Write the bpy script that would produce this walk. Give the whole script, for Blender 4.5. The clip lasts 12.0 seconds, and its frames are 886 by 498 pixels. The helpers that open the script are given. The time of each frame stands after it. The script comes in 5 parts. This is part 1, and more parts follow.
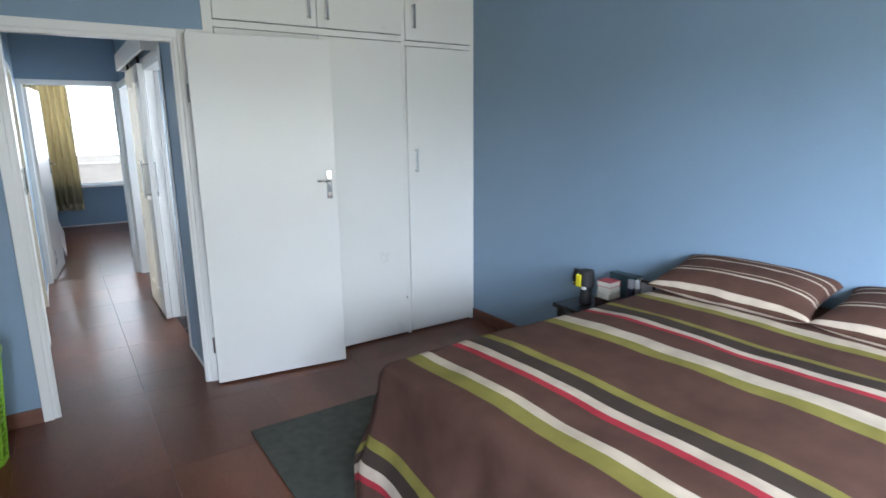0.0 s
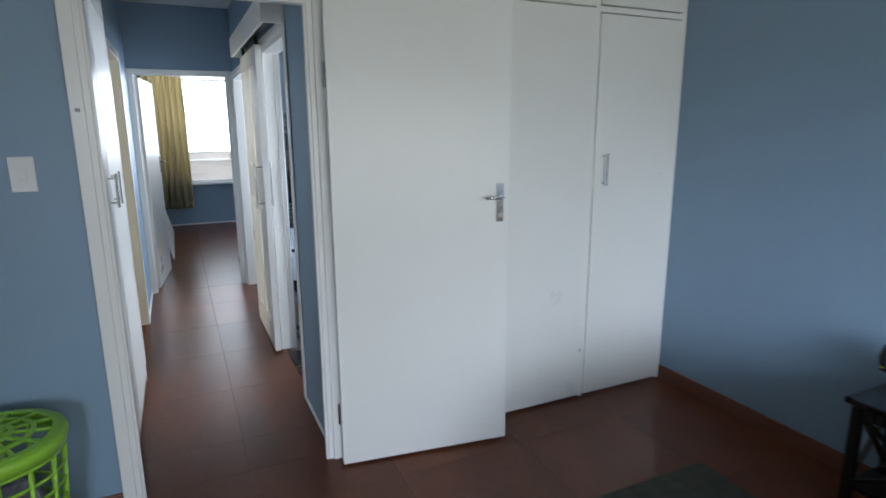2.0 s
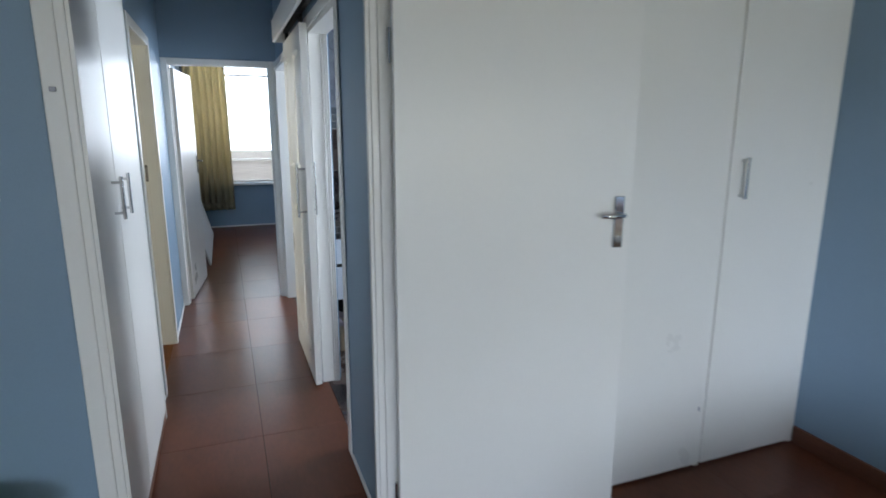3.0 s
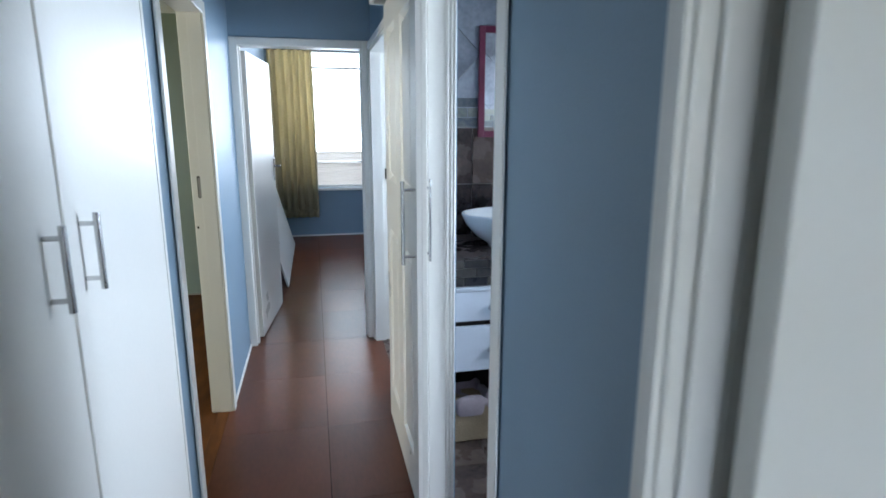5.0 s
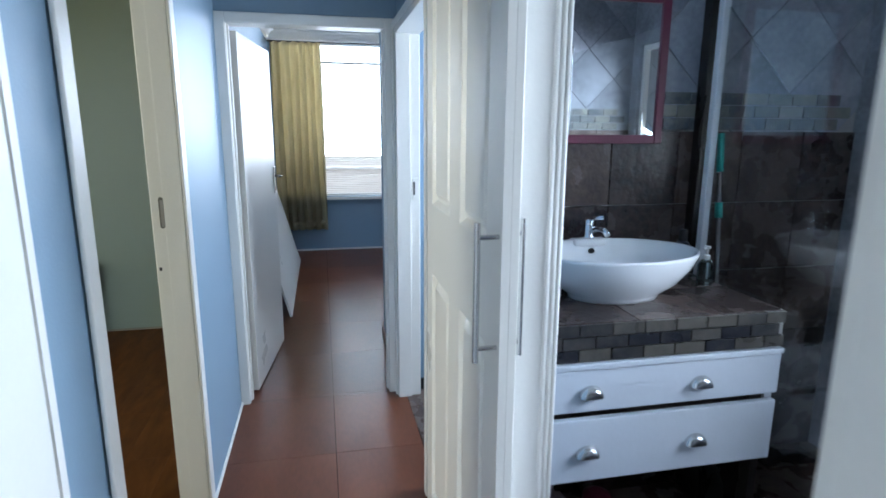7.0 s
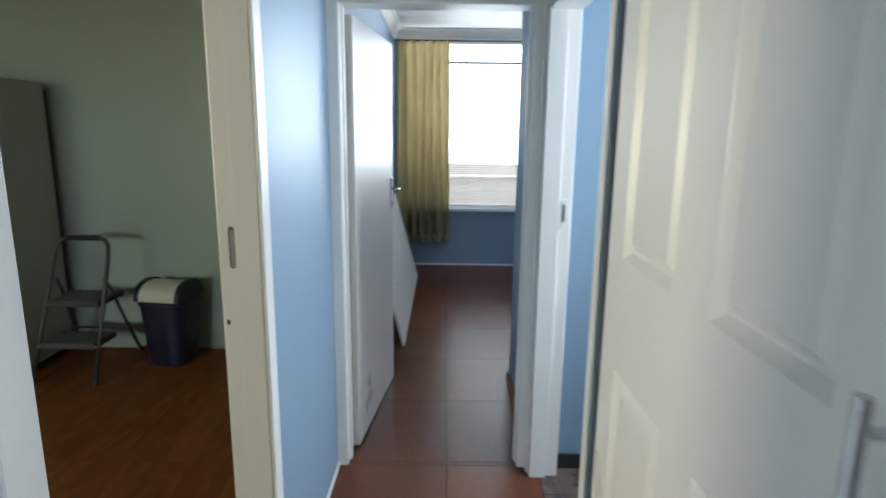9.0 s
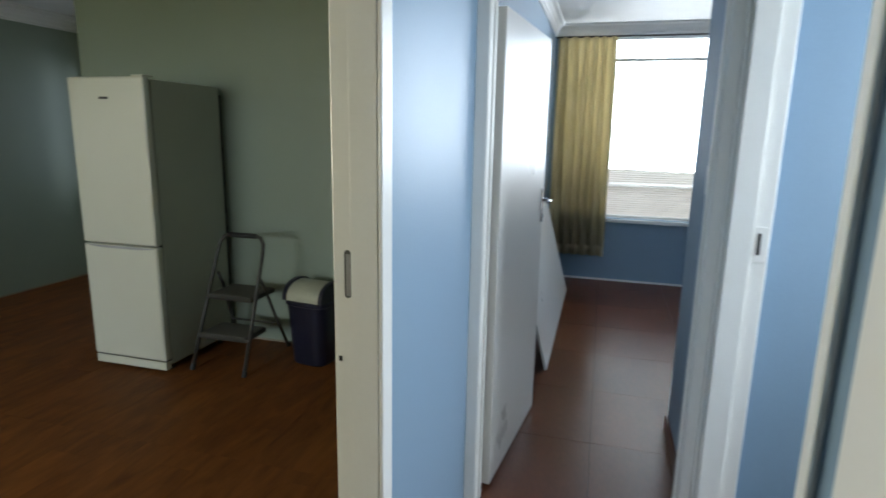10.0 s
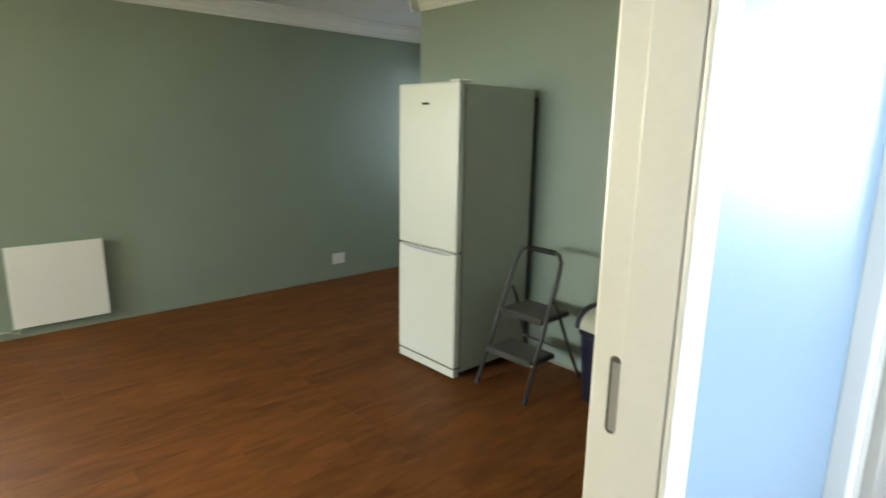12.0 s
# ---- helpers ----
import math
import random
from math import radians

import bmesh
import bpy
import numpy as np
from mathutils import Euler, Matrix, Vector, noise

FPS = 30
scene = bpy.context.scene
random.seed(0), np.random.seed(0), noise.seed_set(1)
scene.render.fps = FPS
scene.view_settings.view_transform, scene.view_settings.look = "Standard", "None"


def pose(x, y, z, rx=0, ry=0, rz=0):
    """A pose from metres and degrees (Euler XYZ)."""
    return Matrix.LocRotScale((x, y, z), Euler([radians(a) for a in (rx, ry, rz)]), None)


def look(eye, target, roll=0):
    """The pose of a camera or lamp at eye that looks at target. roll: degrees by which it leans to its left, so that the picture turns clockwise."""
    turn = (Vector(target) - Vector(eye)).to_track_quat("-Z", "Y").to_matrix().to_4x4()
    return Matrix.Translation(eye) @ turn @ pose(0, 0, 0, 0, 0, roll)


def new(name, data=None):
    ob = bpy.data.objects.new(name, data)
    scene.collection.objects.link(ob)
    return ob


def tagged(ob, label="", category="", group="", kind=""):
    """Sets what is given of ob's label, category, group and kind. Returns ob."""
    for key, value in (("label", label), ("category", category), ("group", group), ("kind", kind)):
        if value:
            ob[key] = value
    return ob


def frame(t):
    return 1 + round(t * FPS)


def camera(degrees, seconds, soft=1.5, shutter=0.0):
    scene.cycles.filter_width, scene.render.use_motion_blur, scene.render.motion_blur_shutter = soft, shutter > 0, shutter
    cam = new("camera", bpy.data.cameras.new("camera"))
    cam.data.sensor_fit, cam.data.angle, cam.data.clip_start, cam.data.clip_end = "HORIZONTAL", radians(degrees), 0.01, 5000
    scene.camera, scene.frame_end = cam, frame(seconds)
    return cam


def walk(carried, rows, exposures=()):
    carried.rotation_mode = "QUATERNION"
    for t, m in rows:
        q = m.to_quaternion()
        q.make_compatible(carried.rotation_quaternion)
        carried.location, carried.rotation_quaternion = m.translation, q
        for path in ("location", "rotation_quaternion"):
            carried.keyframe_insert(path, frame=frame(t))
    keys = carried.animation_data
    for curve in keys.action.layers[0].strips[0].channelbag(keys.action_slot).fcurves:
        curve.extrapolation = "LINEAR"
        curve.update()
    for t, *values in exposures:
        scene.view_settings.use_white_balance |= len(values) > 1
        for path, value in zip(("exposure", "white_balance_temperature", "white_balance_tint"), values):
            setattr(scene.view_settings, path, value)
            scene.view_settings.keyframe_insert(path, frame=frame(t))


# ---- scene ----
cam = camera(75.8, 12.0, soft=1.6, shutter=0.5)
PATH = [
    (0, (0.248, -0.016, 1.55), (1.337, 1.608, 1.129), -0.7),
    (0.5, (0.248, 0.206, 1.54), (1.292, 1.86, 1.12), -0.6),
    (1, (0.283, 0.465, 1.545), (1.26, 2.158, 1.124), -0.4),
    (1.5, (0.311, 0.775, 1.554), (1.207, 2.513, 1.132), -0.3),
    (2, (0.337, 1.136, 1.546), (1.16, 2.909, 1.122), -0.3),
    (2.5, (0.403, 1.469, 1.534), (1.156, 3.272, 1.106), -0.2),
    (3, (0.431, 1.807, 1.514), (1.128, 3.634, 1.095), 0.1),
    (5, (0.505, 3.061, 1.506), (0.933, 4.968, 1.084), 0.1),
    (5.5, (0.51, 3.31, 1.503), (0.912, 5.223, 1.084), 0.3),
    (6, (0.497, 3.532, 1.503), (0.897, 5.447, 1.086), 0.4),
    (6.5, (0.498, 3.738, 1.496), (0.899, 5.653, 1.083), 0.4),
    (6.7, (0.5, 3.818, 1.503), (0.906, 5.732, 1.088), 0.3),
    (8.3, (0.494, 4.389, 1.501), (0.796, 6.325, 1.101), 0.8),
    (8.5, (0.5, 4.458, 1.498), (0.72, 6.405, 1.097), 0.6),
    (9, (0.489, 4.631, 1.504), (0.487, 6.591, 1.105), 0.7),
    (9.5, (0.475, 4.777, 1.518), (0.212, 6.718, 1.116), 0.9),
    (10, (0.475, 4.932, 1.524), (-0.044, 6.821, 1.121), 1.1),
    (10.5, (0.455, 5.068, 1.518), (-0.311, 6.871, 1.113), 1.1),
    (11, (0.387, 5.191, 1.52), (-0.593, 6.887, 1.115), 1.3),
    (11.5, (0.336, 5.31, 1.526), (-0.873, 6.849, 1.115), 1.0),
    (12, (0.304, 5.426, 1.552), (-1.139, 6.745, 1.13), 1.0),
]
EXPOSURES = [(0, 0.22, 6400, 14), (0.5, 0.3, 6400, 14), (1.0, 0.2, 6400, 14), (2.0, -0.18, 6400, 14), (3.2, -0.3, 6400, 14), (5.0, 0.0, 6100, 12), (6.5, 0.05, 5900, 12), (8.5, 0.12, 6300, 12), (9.5, -0.26, 6500, 10), (10.5, 0.1, 6500, 10), (11.0, 0.5, 6500, 10), (11.5, 0.95, 6600, 10), (12, 1.08, 6700, 10)]
walk(cam, [(t, look(eye, target, roll)) for t, eye, target, roll in PATH], EXPOSURES)

# ---- light ----
world = bpy.data.worlds.new("world")
scene.world = world
world.use_nodes = True
wn = world.node_tree.nodes
sky = wn.new("ShaderNodeTexSky")
sky.sky_type, sky.sun_disc = "NISHITA", False
sky.sun_elevation, sky.sun_rotation = radians(50), radians(160)
world.node_tree.links.new(sky.outputs[0], wn["Background"].inputs[0])
wn["Background"].inputs[1].default_value = 0.12

sun = new("sun", bpy.data.lights.new("sun", "SUN"))
sun.data.energy, sun.data.angle, sun.data.color = 3.0, radians(0.5), (1, 0.95, 0.88)
sun.matrix_world = look((0, 0, 0), (math.sin(radians(160)) * -0.64, math.cos(radians(160)) * -0.64, -0.77))


def window_light(name, place, target, w, h, watts, color):
    lamp = new(name, bpy.data.lights.new(name, "AREA"))
    lamp.data.shape, lamp.data.size, lamp.data.size_y = "RECTANGLE", w, h
    lamp.data.energy, lamp.data.color = watts, color
    lamp.matrix_world = look(place, target)
    return lamp


# the sky seen from the bedroom window, and the garden's light thrown up through it
window_light("bedroom_sky", (-2.0, -4.6, 3.5), (2.2, 1.2, 0.5), 5.5, 3.2, 1600, (0.67, 0.80, 1.0))
window_light("bedroom_garden", (1.15, -0.93, 1.35), (1.15, 2.0, 3.2), 3.3, 1.0, 42, (0.93, 0.97, 0.84))
window_light("far_room_daylight", (1.45, 11.62, 1.85), (0.8, 7.5, 0.6), 3.1, 1.5, 197, (0.80, 0.89, 1.0))
window_light("living_room_daylight", (-2.9, 1.93, 1.5), (-2.9, 6.0, 3.6), 2.4, 1.5, 36, (1.0, 0.91, 0.32))
window_light("living_room_side_daylight", (-4.66, 4.85, 1.5), (0.0, 5.5, 1.5), 1.45, 1.3, 26, (1.0, 0.96, 0.76)).data.spread = radians(82)
window_light("recess_daylight", (-3.95, 9.73, 1.5), (-4.1, 7.0, 1.2), 0.9, 1.1, 2.6, (0.60, 0.76, 1.0))
window_light("bathroom_daylight", (2.82, 4.62, 1.6), (0.0, 4.5, 1.2), 0.8, 0.9, 34, (0.76, 0.88, 1.0)).data.spread = radians(110)
window_light("toilet_daylight", (2.33, 6.56, 1.7), (0.9, 6.56, 1.2), 0.5, 0.7, 50, (0.76, 0.88, 1.0))

# ---- materials ----
def mat(name, color, rough=0.5, metal=0.0, vary=0.06, scale=4.0, grain=60.0, bump=0.05, color2=None, coat=0.0, stretch=(1, 1, 1), random=0.0, spread=0.09, lets=0.0, gloss=0.5, wave=0.0):
    m = bpy.data.materials.new(name)
    m.use_nodes = True
    t = m.node_tree
    n, l = t.nodes, t.links
    b = n["Principled BSDF"]
    b.inputs["Roughness"].default_value, b.inputs["Metallic"].default_value = rough, metal
    b.inputs["Coat Weight"].default_value = coat
    b.inputs["Specular IOR Level"].default_value = gloss
    b.inputs["Coat Roughness"].default_value = 0.2
    co = n.new("ShaderNodeTexCoord")
    mp = n.new("ShaderNodeMapping")
    mp.inputs["Scale"].default_value = stretch
    l.new(co.outputs["Object"], mp.inputs["Vector"])
    if random:
        who = n.new("ShaderNodeObjectInfo")
        far = n.new("ShaderNodeMath")
        far.operation = "MULTIPLY"
        far.inputs[1].default_value = 37.0
        l.new(who.outputs["Random"], far.inputs[0])
        l.new(far.outputs[0], mp.inputs["Location"])
    big = n.new("ShaderNodeTexNoise")
    big.inputs["Scale"].default_value, big.inputs["Detail"].default_value = scale, 5
    big.inputs["Distortion"].default_value = wave
    fine = n.new("ShaderNodeTexNoise")
    fine.inputs["Scale"].default_value, fine.inputs["Detail"].default_value = grain, 4
    for q in (big, fine):
        l.new(mp.outputs["Vector"], q.inputs["Vector"])
    c2 = color2 or tuple(c * (1 - 3 * vary) for c in color)
    ramp = n.new("ShaderNodeValToRGB")
    ramp.color_ramp.elements[0].position, ramp.color_ramp.elements[1].position = 0.3, 0.7
    ramp.color_ramp.elements[0].color, ramp.color_ramp.elements[1].color = (*c2, 1), (*color, 1)
    mix = n.new("ShaderNodeMath")
    mix.operation = "MULTIPLY_ADD"
    mix.inputs[1].default_value = 0.35
    l.new(fine.outputs["Fac"], mix.inputs[0])
    half = n.new("ShaderNodeMath")
    half.operation = "MULTIPLY"
    half.inputs[1].default_value = 0.65
    l.new(big.outputs["Fac"], half.inputs[0])
    l.new(half.outputs[0], mix.inputs[2])
    out = mix.outputs[0]
    if random:
        info = n.new("ShaderNodeObjectInfo")
        r = n.new("ShaderNodeMath")
        r.operation = "MULTIPLY_ADD"
        r.inputs[1].default_value = random
        l.new(info.outputs["Random"], r.inputs[0])
        sub = n.new("ShaderNodeMath")
        sub.operation = "SUBTRACT"
        sub.inputs[1].default_value = random / 2
        l.new(out, sub.inputs[0])
        l.new(sub.outputs[0], r.inputs[2])
        out = r.outputs[0]
    l.new(out, ramp.inputs["Fac"])
    l.new(ramp.outputs["Color"], b.inputs["Base Color"])
    rr = n.new("ShaderNodeMapRange")
    rr.inputs["To Min"].default_value, rr.inputs["To Max"].default_value = max(0.02, rough - spread), min(1, rough + spread)
    l.new(big.outputs["Fac"], rr.inputs["Value"])
    l.new(rr.outputs[0], b.inputs["Roughness"])
    if bump:
        bp = n.new("ShaderNodeBump")
        bp.inputs["Strength"].default_value, bp.inputs["Distance"].default_value = bump, 0.01
        l.new(fine.outputs["Fac"], bp.inputs["Height"])
        l.new(bp.outputs["Normal"], b.inputs["Normal"])
    if lets:
        tr = n.new("ShaderNodeBsdfTranslucent")
        l.new(ramp.outputs["Color"], tr.inputs["Color"])
        ms = n.new("ShaderNodeMixShader")
        ms.inputs[0].default_value = lets
        l.new(b.outputs[0], ms.inputs[1])
        l.new(tr.outputs[0], ms.inputs[2])
        l.new(ms.outputs[0], n["Material Output"].inputs["Surface"])
    return m


def stripes(name, period, bands, rough=0.85, start=0.0):
    """Woven cloth striped along the U of the UV map, in metres."""
    m = bpy.data.materials.new(name)
    m.use_nodes = True
    t = m.node_tree
    n, l = t.nodes, t.links
    b = n["Principled BSDF"]
    b.inputs["Roughness"].default_value = rough
    b.inputs["Specular IOR Level"].default_value = 0.15
    uv = n.new("ShaderNodeUVMap")
    sep = n.new("ShaderNodeSeparateXYZ")
    l.new(uv.outputs["UV"], sep.inputs[0])
    wob = n.new("ShaderNodeTexNoise")
    wob.inputs["Scale"].default_value = 5
    l.new(uv.outputs["UV"], wob.inputs["Vector"])
    add = n.new("ShaderNodeMath")
    add.operation = "MULTIPLY_ADD"
    add.inputs[1].default_value = 0.012
    l.new(wob.outputs["Fac"], add.inputs[0])
    l.new(sep.outputs["X"], add.inputs[2])
    off = n.new("ShaderNodeMath")
    off.operation = "SUBTRACT"
    off.inputs[1].default_value = start + 0.006
    l.new(add.outputs[0], off.inputs[0])
    mod = n.new("ShaderNodeMath")
    mod.operation = "FLOORED_MODULO"
    mod.inputs[1].default_value = period
    l.new(off.outputs[0], mod.inputs[0])
    div = n.new("ShaderNodeMath")
    div.operation = "DIVIDE"
    div.inputs[1].default_value = period
    l.new(mod.outputs[0], div.inputs[0])
    ramp = n.new("ShaderNodeValToRGB")
    cr = ramp.color_ramp
    cr.interpolation = "CONSTANT"
    while len(cr.elements) < len(bands):
        cr.elements.new(0.99)
    for e, (at, col) in zip(cr.elements, bands):
        e.position = at / period
    for e, (at, col) in zip(cr.elements, bands):
        e.color = (*col, 1)
    l.new(div.outputs[0], ramp.inputs["Fac"])
    weave = n.new("ShaderNodeTexNoise")
    weave.inputs["Scale"].default_value, weave.inputs["Detail"].default_value = 180, 3
    l.new(uv.outputs["UV"], weave.inputs["Vector"])
    patch = n.new("ShaderNodeTexNoise")
    patch.inputs["Scale"].default_value, patch.inputs["Detail"].default_value = 9, 6
    l.new(uv.outputs["UV"], patch.inputs["Vector"])
    tone = n.new("ShaderNodeMapRange")
    tone.inputs["From Min"].default_value, tone.inputs["From Max"].default_value = 0.3, 0.7
    tone.inputs["To Min"].default_value, tone.inputs["To Max"].default_value = 0.82, 1.12
    l.new(patch.outputs["Fac"], tone.inputs["Value"])
    mul = n.new("ShaderNodeVectorMath")
    mul.operation = "SCALE"
    l.new(ramp.outputs["Color"], mul.inputs[0])
    l.new(tone.outputs[0], mul.inputs["Scale"])
    l.new(mul.outputs[0], b.inputs["Base Color"])
    bp = n.new("ShaderNodeBump")
    bp.inputs["Strength"].default_value, bp.inputs["Distance"].default_value = 0.25, 0.004
    l.new(weave.outputs["Fac"], bp.inputs["Height"])
    l.new(bp.outputs["Normal"], b.inputs["Normal"])
    return m


def glass(name, tint=(1, 1, 1)):
    m = bpy.data.materials.new(name)
    m.use_nodes = True
    b = m.node_tree.nodes["Principled BSDF"]
    b.inputs["Base Color"].default_value = (*tint, 1)
    b.inputs["Transmission Weight"].default_value = 1
    b.inputs["Roughness"].default_value = 0.02
    b.inputs["IOR"].default_value = 1.45
    return m


PAINT = mat("blue_wall_paint", (0.224, 0.326, 0.425), 0.5, vary=0.03, scale=1.6, grain=140, bump=0.06)
SAGE = mat("sage_wall_paint", (0.252, 0.298, 0.238), 0.5, vary=0.03, scale=1.6, grain=140, bump=0.06)
CEIL = mat("ceiling_paint", (0.72, 0.71, 0.69), 0.8, vary=0.03)
WHITE = mat("white_gloss_paint", (0.83, 0.82, 0.78), 0.3, vary=0.015, scale=2.5, grain=90, bump=0.04, spread=0.06)
CREAM = mat("white_door_paint", (0.82, 0.805, 0.75), 0.29, vary=0.012, scale=2.0, grain=70, bump=0.03, spread=0.05)
TILE = mat("brown_vinyl_tile", (0.150, 0.047, 0.0215), 0.28, color2=(0.082, 0.026, 0.0125), scale=4, grain=60, bump=0.0, stretch=(1, 0.35, 1), random=0.16, spread=0.0, gloss=0.26)
GROUT = mat("dark_joint", (0.012, 0.008, 0.006), 0.9, gloss=0.0, bump=0)
PLANK = mat("laminate_plank", (0.215, 0.078, 0.0215), 0.5, color2=(0.092, 0.031, 0.0095), scale=5.5, grain=15, bump=0.0, stretch=(1.5, 0.36, 1), random=0.06, spread=0.05, gloss=0.1, wave=1.6)
SKIRT = mat("brown_skirting", (0.19, 0.075, 0.042), 0.4, color2=(0.12, 0.045, 0.028), scale=5, stretch=(0.5, 0.5, 3))
CHROME = mat("brushed_steel", (0.62, 0.62, 0.62), 0.24, 1.0, vary=0.03, grain=200, bump=0.02)
ALU = mat("satin_aluminium", (0.82, 0.83, 0.84), 0.45, 0.1, vary=0.02, grain=200, bump=0.02)
BRIGHT = mat("chrome", (0.75, 0.75, 0.76), 0.1, 1.0, vary=0.02, bump=0, spread=0.03)
RUG = mat("dark_green_rug", (0.082, 0.085, 0.066), 0.95, color2=(0.032, 0.035, 0.028), scale=20, grain=240, bump=0.6)
SLATE = mat("slate_tile", (0.12, 0.084, 0.07), 0.27, color2=(0.012, 0.010, 0.013), scale=7, grain=40, bump=0.2, random=0.25)
# Slate lightened and blued: the window's sky sheen is in the colour.
SLATE_SKY_SHEEN = mat("sky_sheen_slate_tile", (0.38, 0.40, 0.44), 0.17, color2=(0.18, 0.19, 0.22), scale=4, grain=40, bump=0.12, random=0.2)
MOSAIC = mat("slate_mosaic", (0.08, 0.072, 0.06), 0.3, color2=(0.012, 0.013, 0.018), scale=9, grain=50, bump=0.2, random=0.5)
# Paler copy of the mosaic: window light on the band is in its colour.
MOSAIC_LIT = mat("lit_slate_mosaic", (0.25, 0.25, 0.215), 0.25, color2=(0.085, 0.10, 0.115), scale=9, grain=50, bump=0.15, random=0.4)
GROUT_GREY = mat("grey_grout", (0.34, 0.33, 0.32), 0.85)
DARKWOOD = mat("black_stained_wood", (0.018, 0.014, 0.012), 0.28, vary=0.1, grain=80, stretch=(1, 1, 0.3))
MUSTARD = mat("mustard_curtain_cloth", (0.67, 0.60, 0.42), 0.85, color2=(0.48, 0.42, 0.27), scale=7, grain=260, bump=0.2, stretch=(1, 1, 0.3), lets=0.66)
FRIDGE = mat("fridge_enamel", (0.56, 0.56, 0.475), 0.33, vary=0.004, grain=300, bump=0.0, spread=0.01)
# Darker copy of the enamel: shade on the fridge sides is in its colour.
FRIDGE_SHADED = mat("shaded_fridge_enamel", (0.40, 0.41, 0.335), 0.45, vary=0.02, grain=300, bump=0.05)
RUBBER = mat("black_rubber", (0.015, 0.015, 0.016), 0.6)
IRON = mat("grey_powder_coated_steel", (0.06, 0.058, 0.052), 0.45, 0.4)
TREAD = mat("ribbed_step_rubber", (0.10, 0.097, 0.085), 0.7, grain=150, bump=0.4)
NAVY = mat("navy_plastic", (0.010, 0.011, 0.028), 0.35)
TRIM = mat("aged_cream_trim", (0.34, 0.31, 0.24), 0.6, color2=(0.2, 0.15, 0.11), scale=3)
LINER = mat("pale_pink_liner", (0.32, 0.26, 0.28), 0.7, vary=0.08, scale=14)
LID = mat("pale_bin_lid", (0.44, 0.44, 0.35), 0.4)
LIME = mat("lime_green_plastic", (0.28, 0.56, 0.045), 0.32, vary=0.05)
CLOTH = mat("grey_laundry", (0.30, 0.31, 0.34), 0.9, color2=(0.07, 0.075, 0.09), scale=9, grain=200, bump=0.4)
CERAMIC = mat("white_ceramic", (0.82, 0.82, 0.82), 0.08, vary=0.01, bump=0, coat=0.5)
RED = mat("plum_painted_frame", (0.16, 0.016, 0.05), 0.35, vary=0.08)
VANITY = mat("pale_grey_drawer_paint", (0.58, 0.61, 0.66), 0.35, vary=0.02)
MIRROR = mat("mirror", (0.86, 0.87, 0.87), 0.02, 1.0, vary=0.0, bump=0, spread=0.0)
GLASS = glass("clear_glass", (0.95, 0.98, 0.97))
BLIND = mat("white_blind_slat", (0.74, 0.72, 0.66), 0.5)
TEAL = mat("teal_plastic", (0.03, 0.42, 0.36), 0.35)
YELLOW = mat("yellow_label", (0.72, 0.62, 0.02), 0.4)
PAPER = mat("book_pages", (0.62, 0.58, 0.48), 0.85, vary=0.05, grain=300, stretch=(1, 1, 6))
BOOK_RED = mat("red_book_cover", (0.42, 0.04, 0.05), 0.4)
BOOK_MAROON = mat("dark_maroon_book_cover", (0.045, 0.014, 0.014), 0.4)
BOOK_TEAL = mat("dark_teal_book_cover", (0.03, 0.07, 0.08), 0.4)
GREY = mat("grey_plastic", (0.33, 0.33, 0.35), 0.4)
WICKER = mat("pale_wicker", (0.36, 0.27, 0.17), 0.7, color2=(0.2, 0.14, 0.08), grain=120, bump=0.5)
PLASTIC = mat("white_plastic", (0.72, 0.72, 0.70), 0.35, vary=0.01)
HOLE = mat("dark_recess", (0.01, 0.01, 0.01), 0.8)
SOIL = mat("pale_paving", (0.72, 0.65, 0.56), 0.9, color2=(0.50, 0.43, 0.36), scale=1.2, grain=14, bump=0.3)
SOAP = glass("clear_soap_bottle", (0.75, 0.9, 0.92))
BROWN, OLIVE, IVORY, CRIMSON, CHARCOAL = (0.086, 0.043, 0.031), (0.20, 0.172, 0.042), (0.46, 0.38, 0.295), (0.33, 0.028, 0.04), (0.050, 0.035, 0.027)
SPREAD = stripes("striped_bedspread", 2.6, [(0, BROWN), (0.195, CRIMSON), (0.228, IVORY), (0.27, CHARCOAL), (0.325, OLIVE), (0.365, BROWN), (0.705, OLIVE), (0.762, IVORY), (0.812, BROWN), (0.905, CRIMSON), (0.935, IVORY), (0.98, CHARCOAL),
                                             (1.055, OLIVE), (1.095, BROWN), (1.385, OLIVE), (1.45, IVORY), (1.515, BROWN), (1.635, CRIMSON), (1.662, IVORY), (1.705, CHARCOAL), (1.785, OLIVE), (1.815, BROWN), (1.995, OLIVE), (2.05, IVORY), (2.105, BROWN)], start=0.5)
PILLOWCASE = stripes("striped_pillowcase", 0.60, [(0, BROWN), (0.006, IVORY), (0.028, BROWN), (0.125, IVORY), (0.137, BROWN), (0.155, IVORY), (0.161, BROWN), (0.25, IVORY), (0.258, BROWN), (0.30, IVORY), (0.308, BROWN)], start=0.0)

# ---- building helpers ----


def part(name, bm, material, parent=None, label="", smooth=False):
    me = bpy.data.meshes.new(name)
    bm.normal_update()
    bm.to_mesh(me)
    bm.free()
    me.materials.append(material)
    if smooth:
        for p in me.polygons:
            p.use_smooth = True
    ob = new(name, me)
    if parent:
        ob.parent = parent
        if parent.type == "EMPTY":
            ob.matrix_parent_inverse = Matrix.Translation(-parent.location)
    if label:
        ob["label"] = label
    return ob


def thing(name, base, label, category, group="", kind=""):
    ob = new(name)
    ob.location = base
    ob.empty_display_size = 0.1
    return tagged(ob, label, category, group, kind)


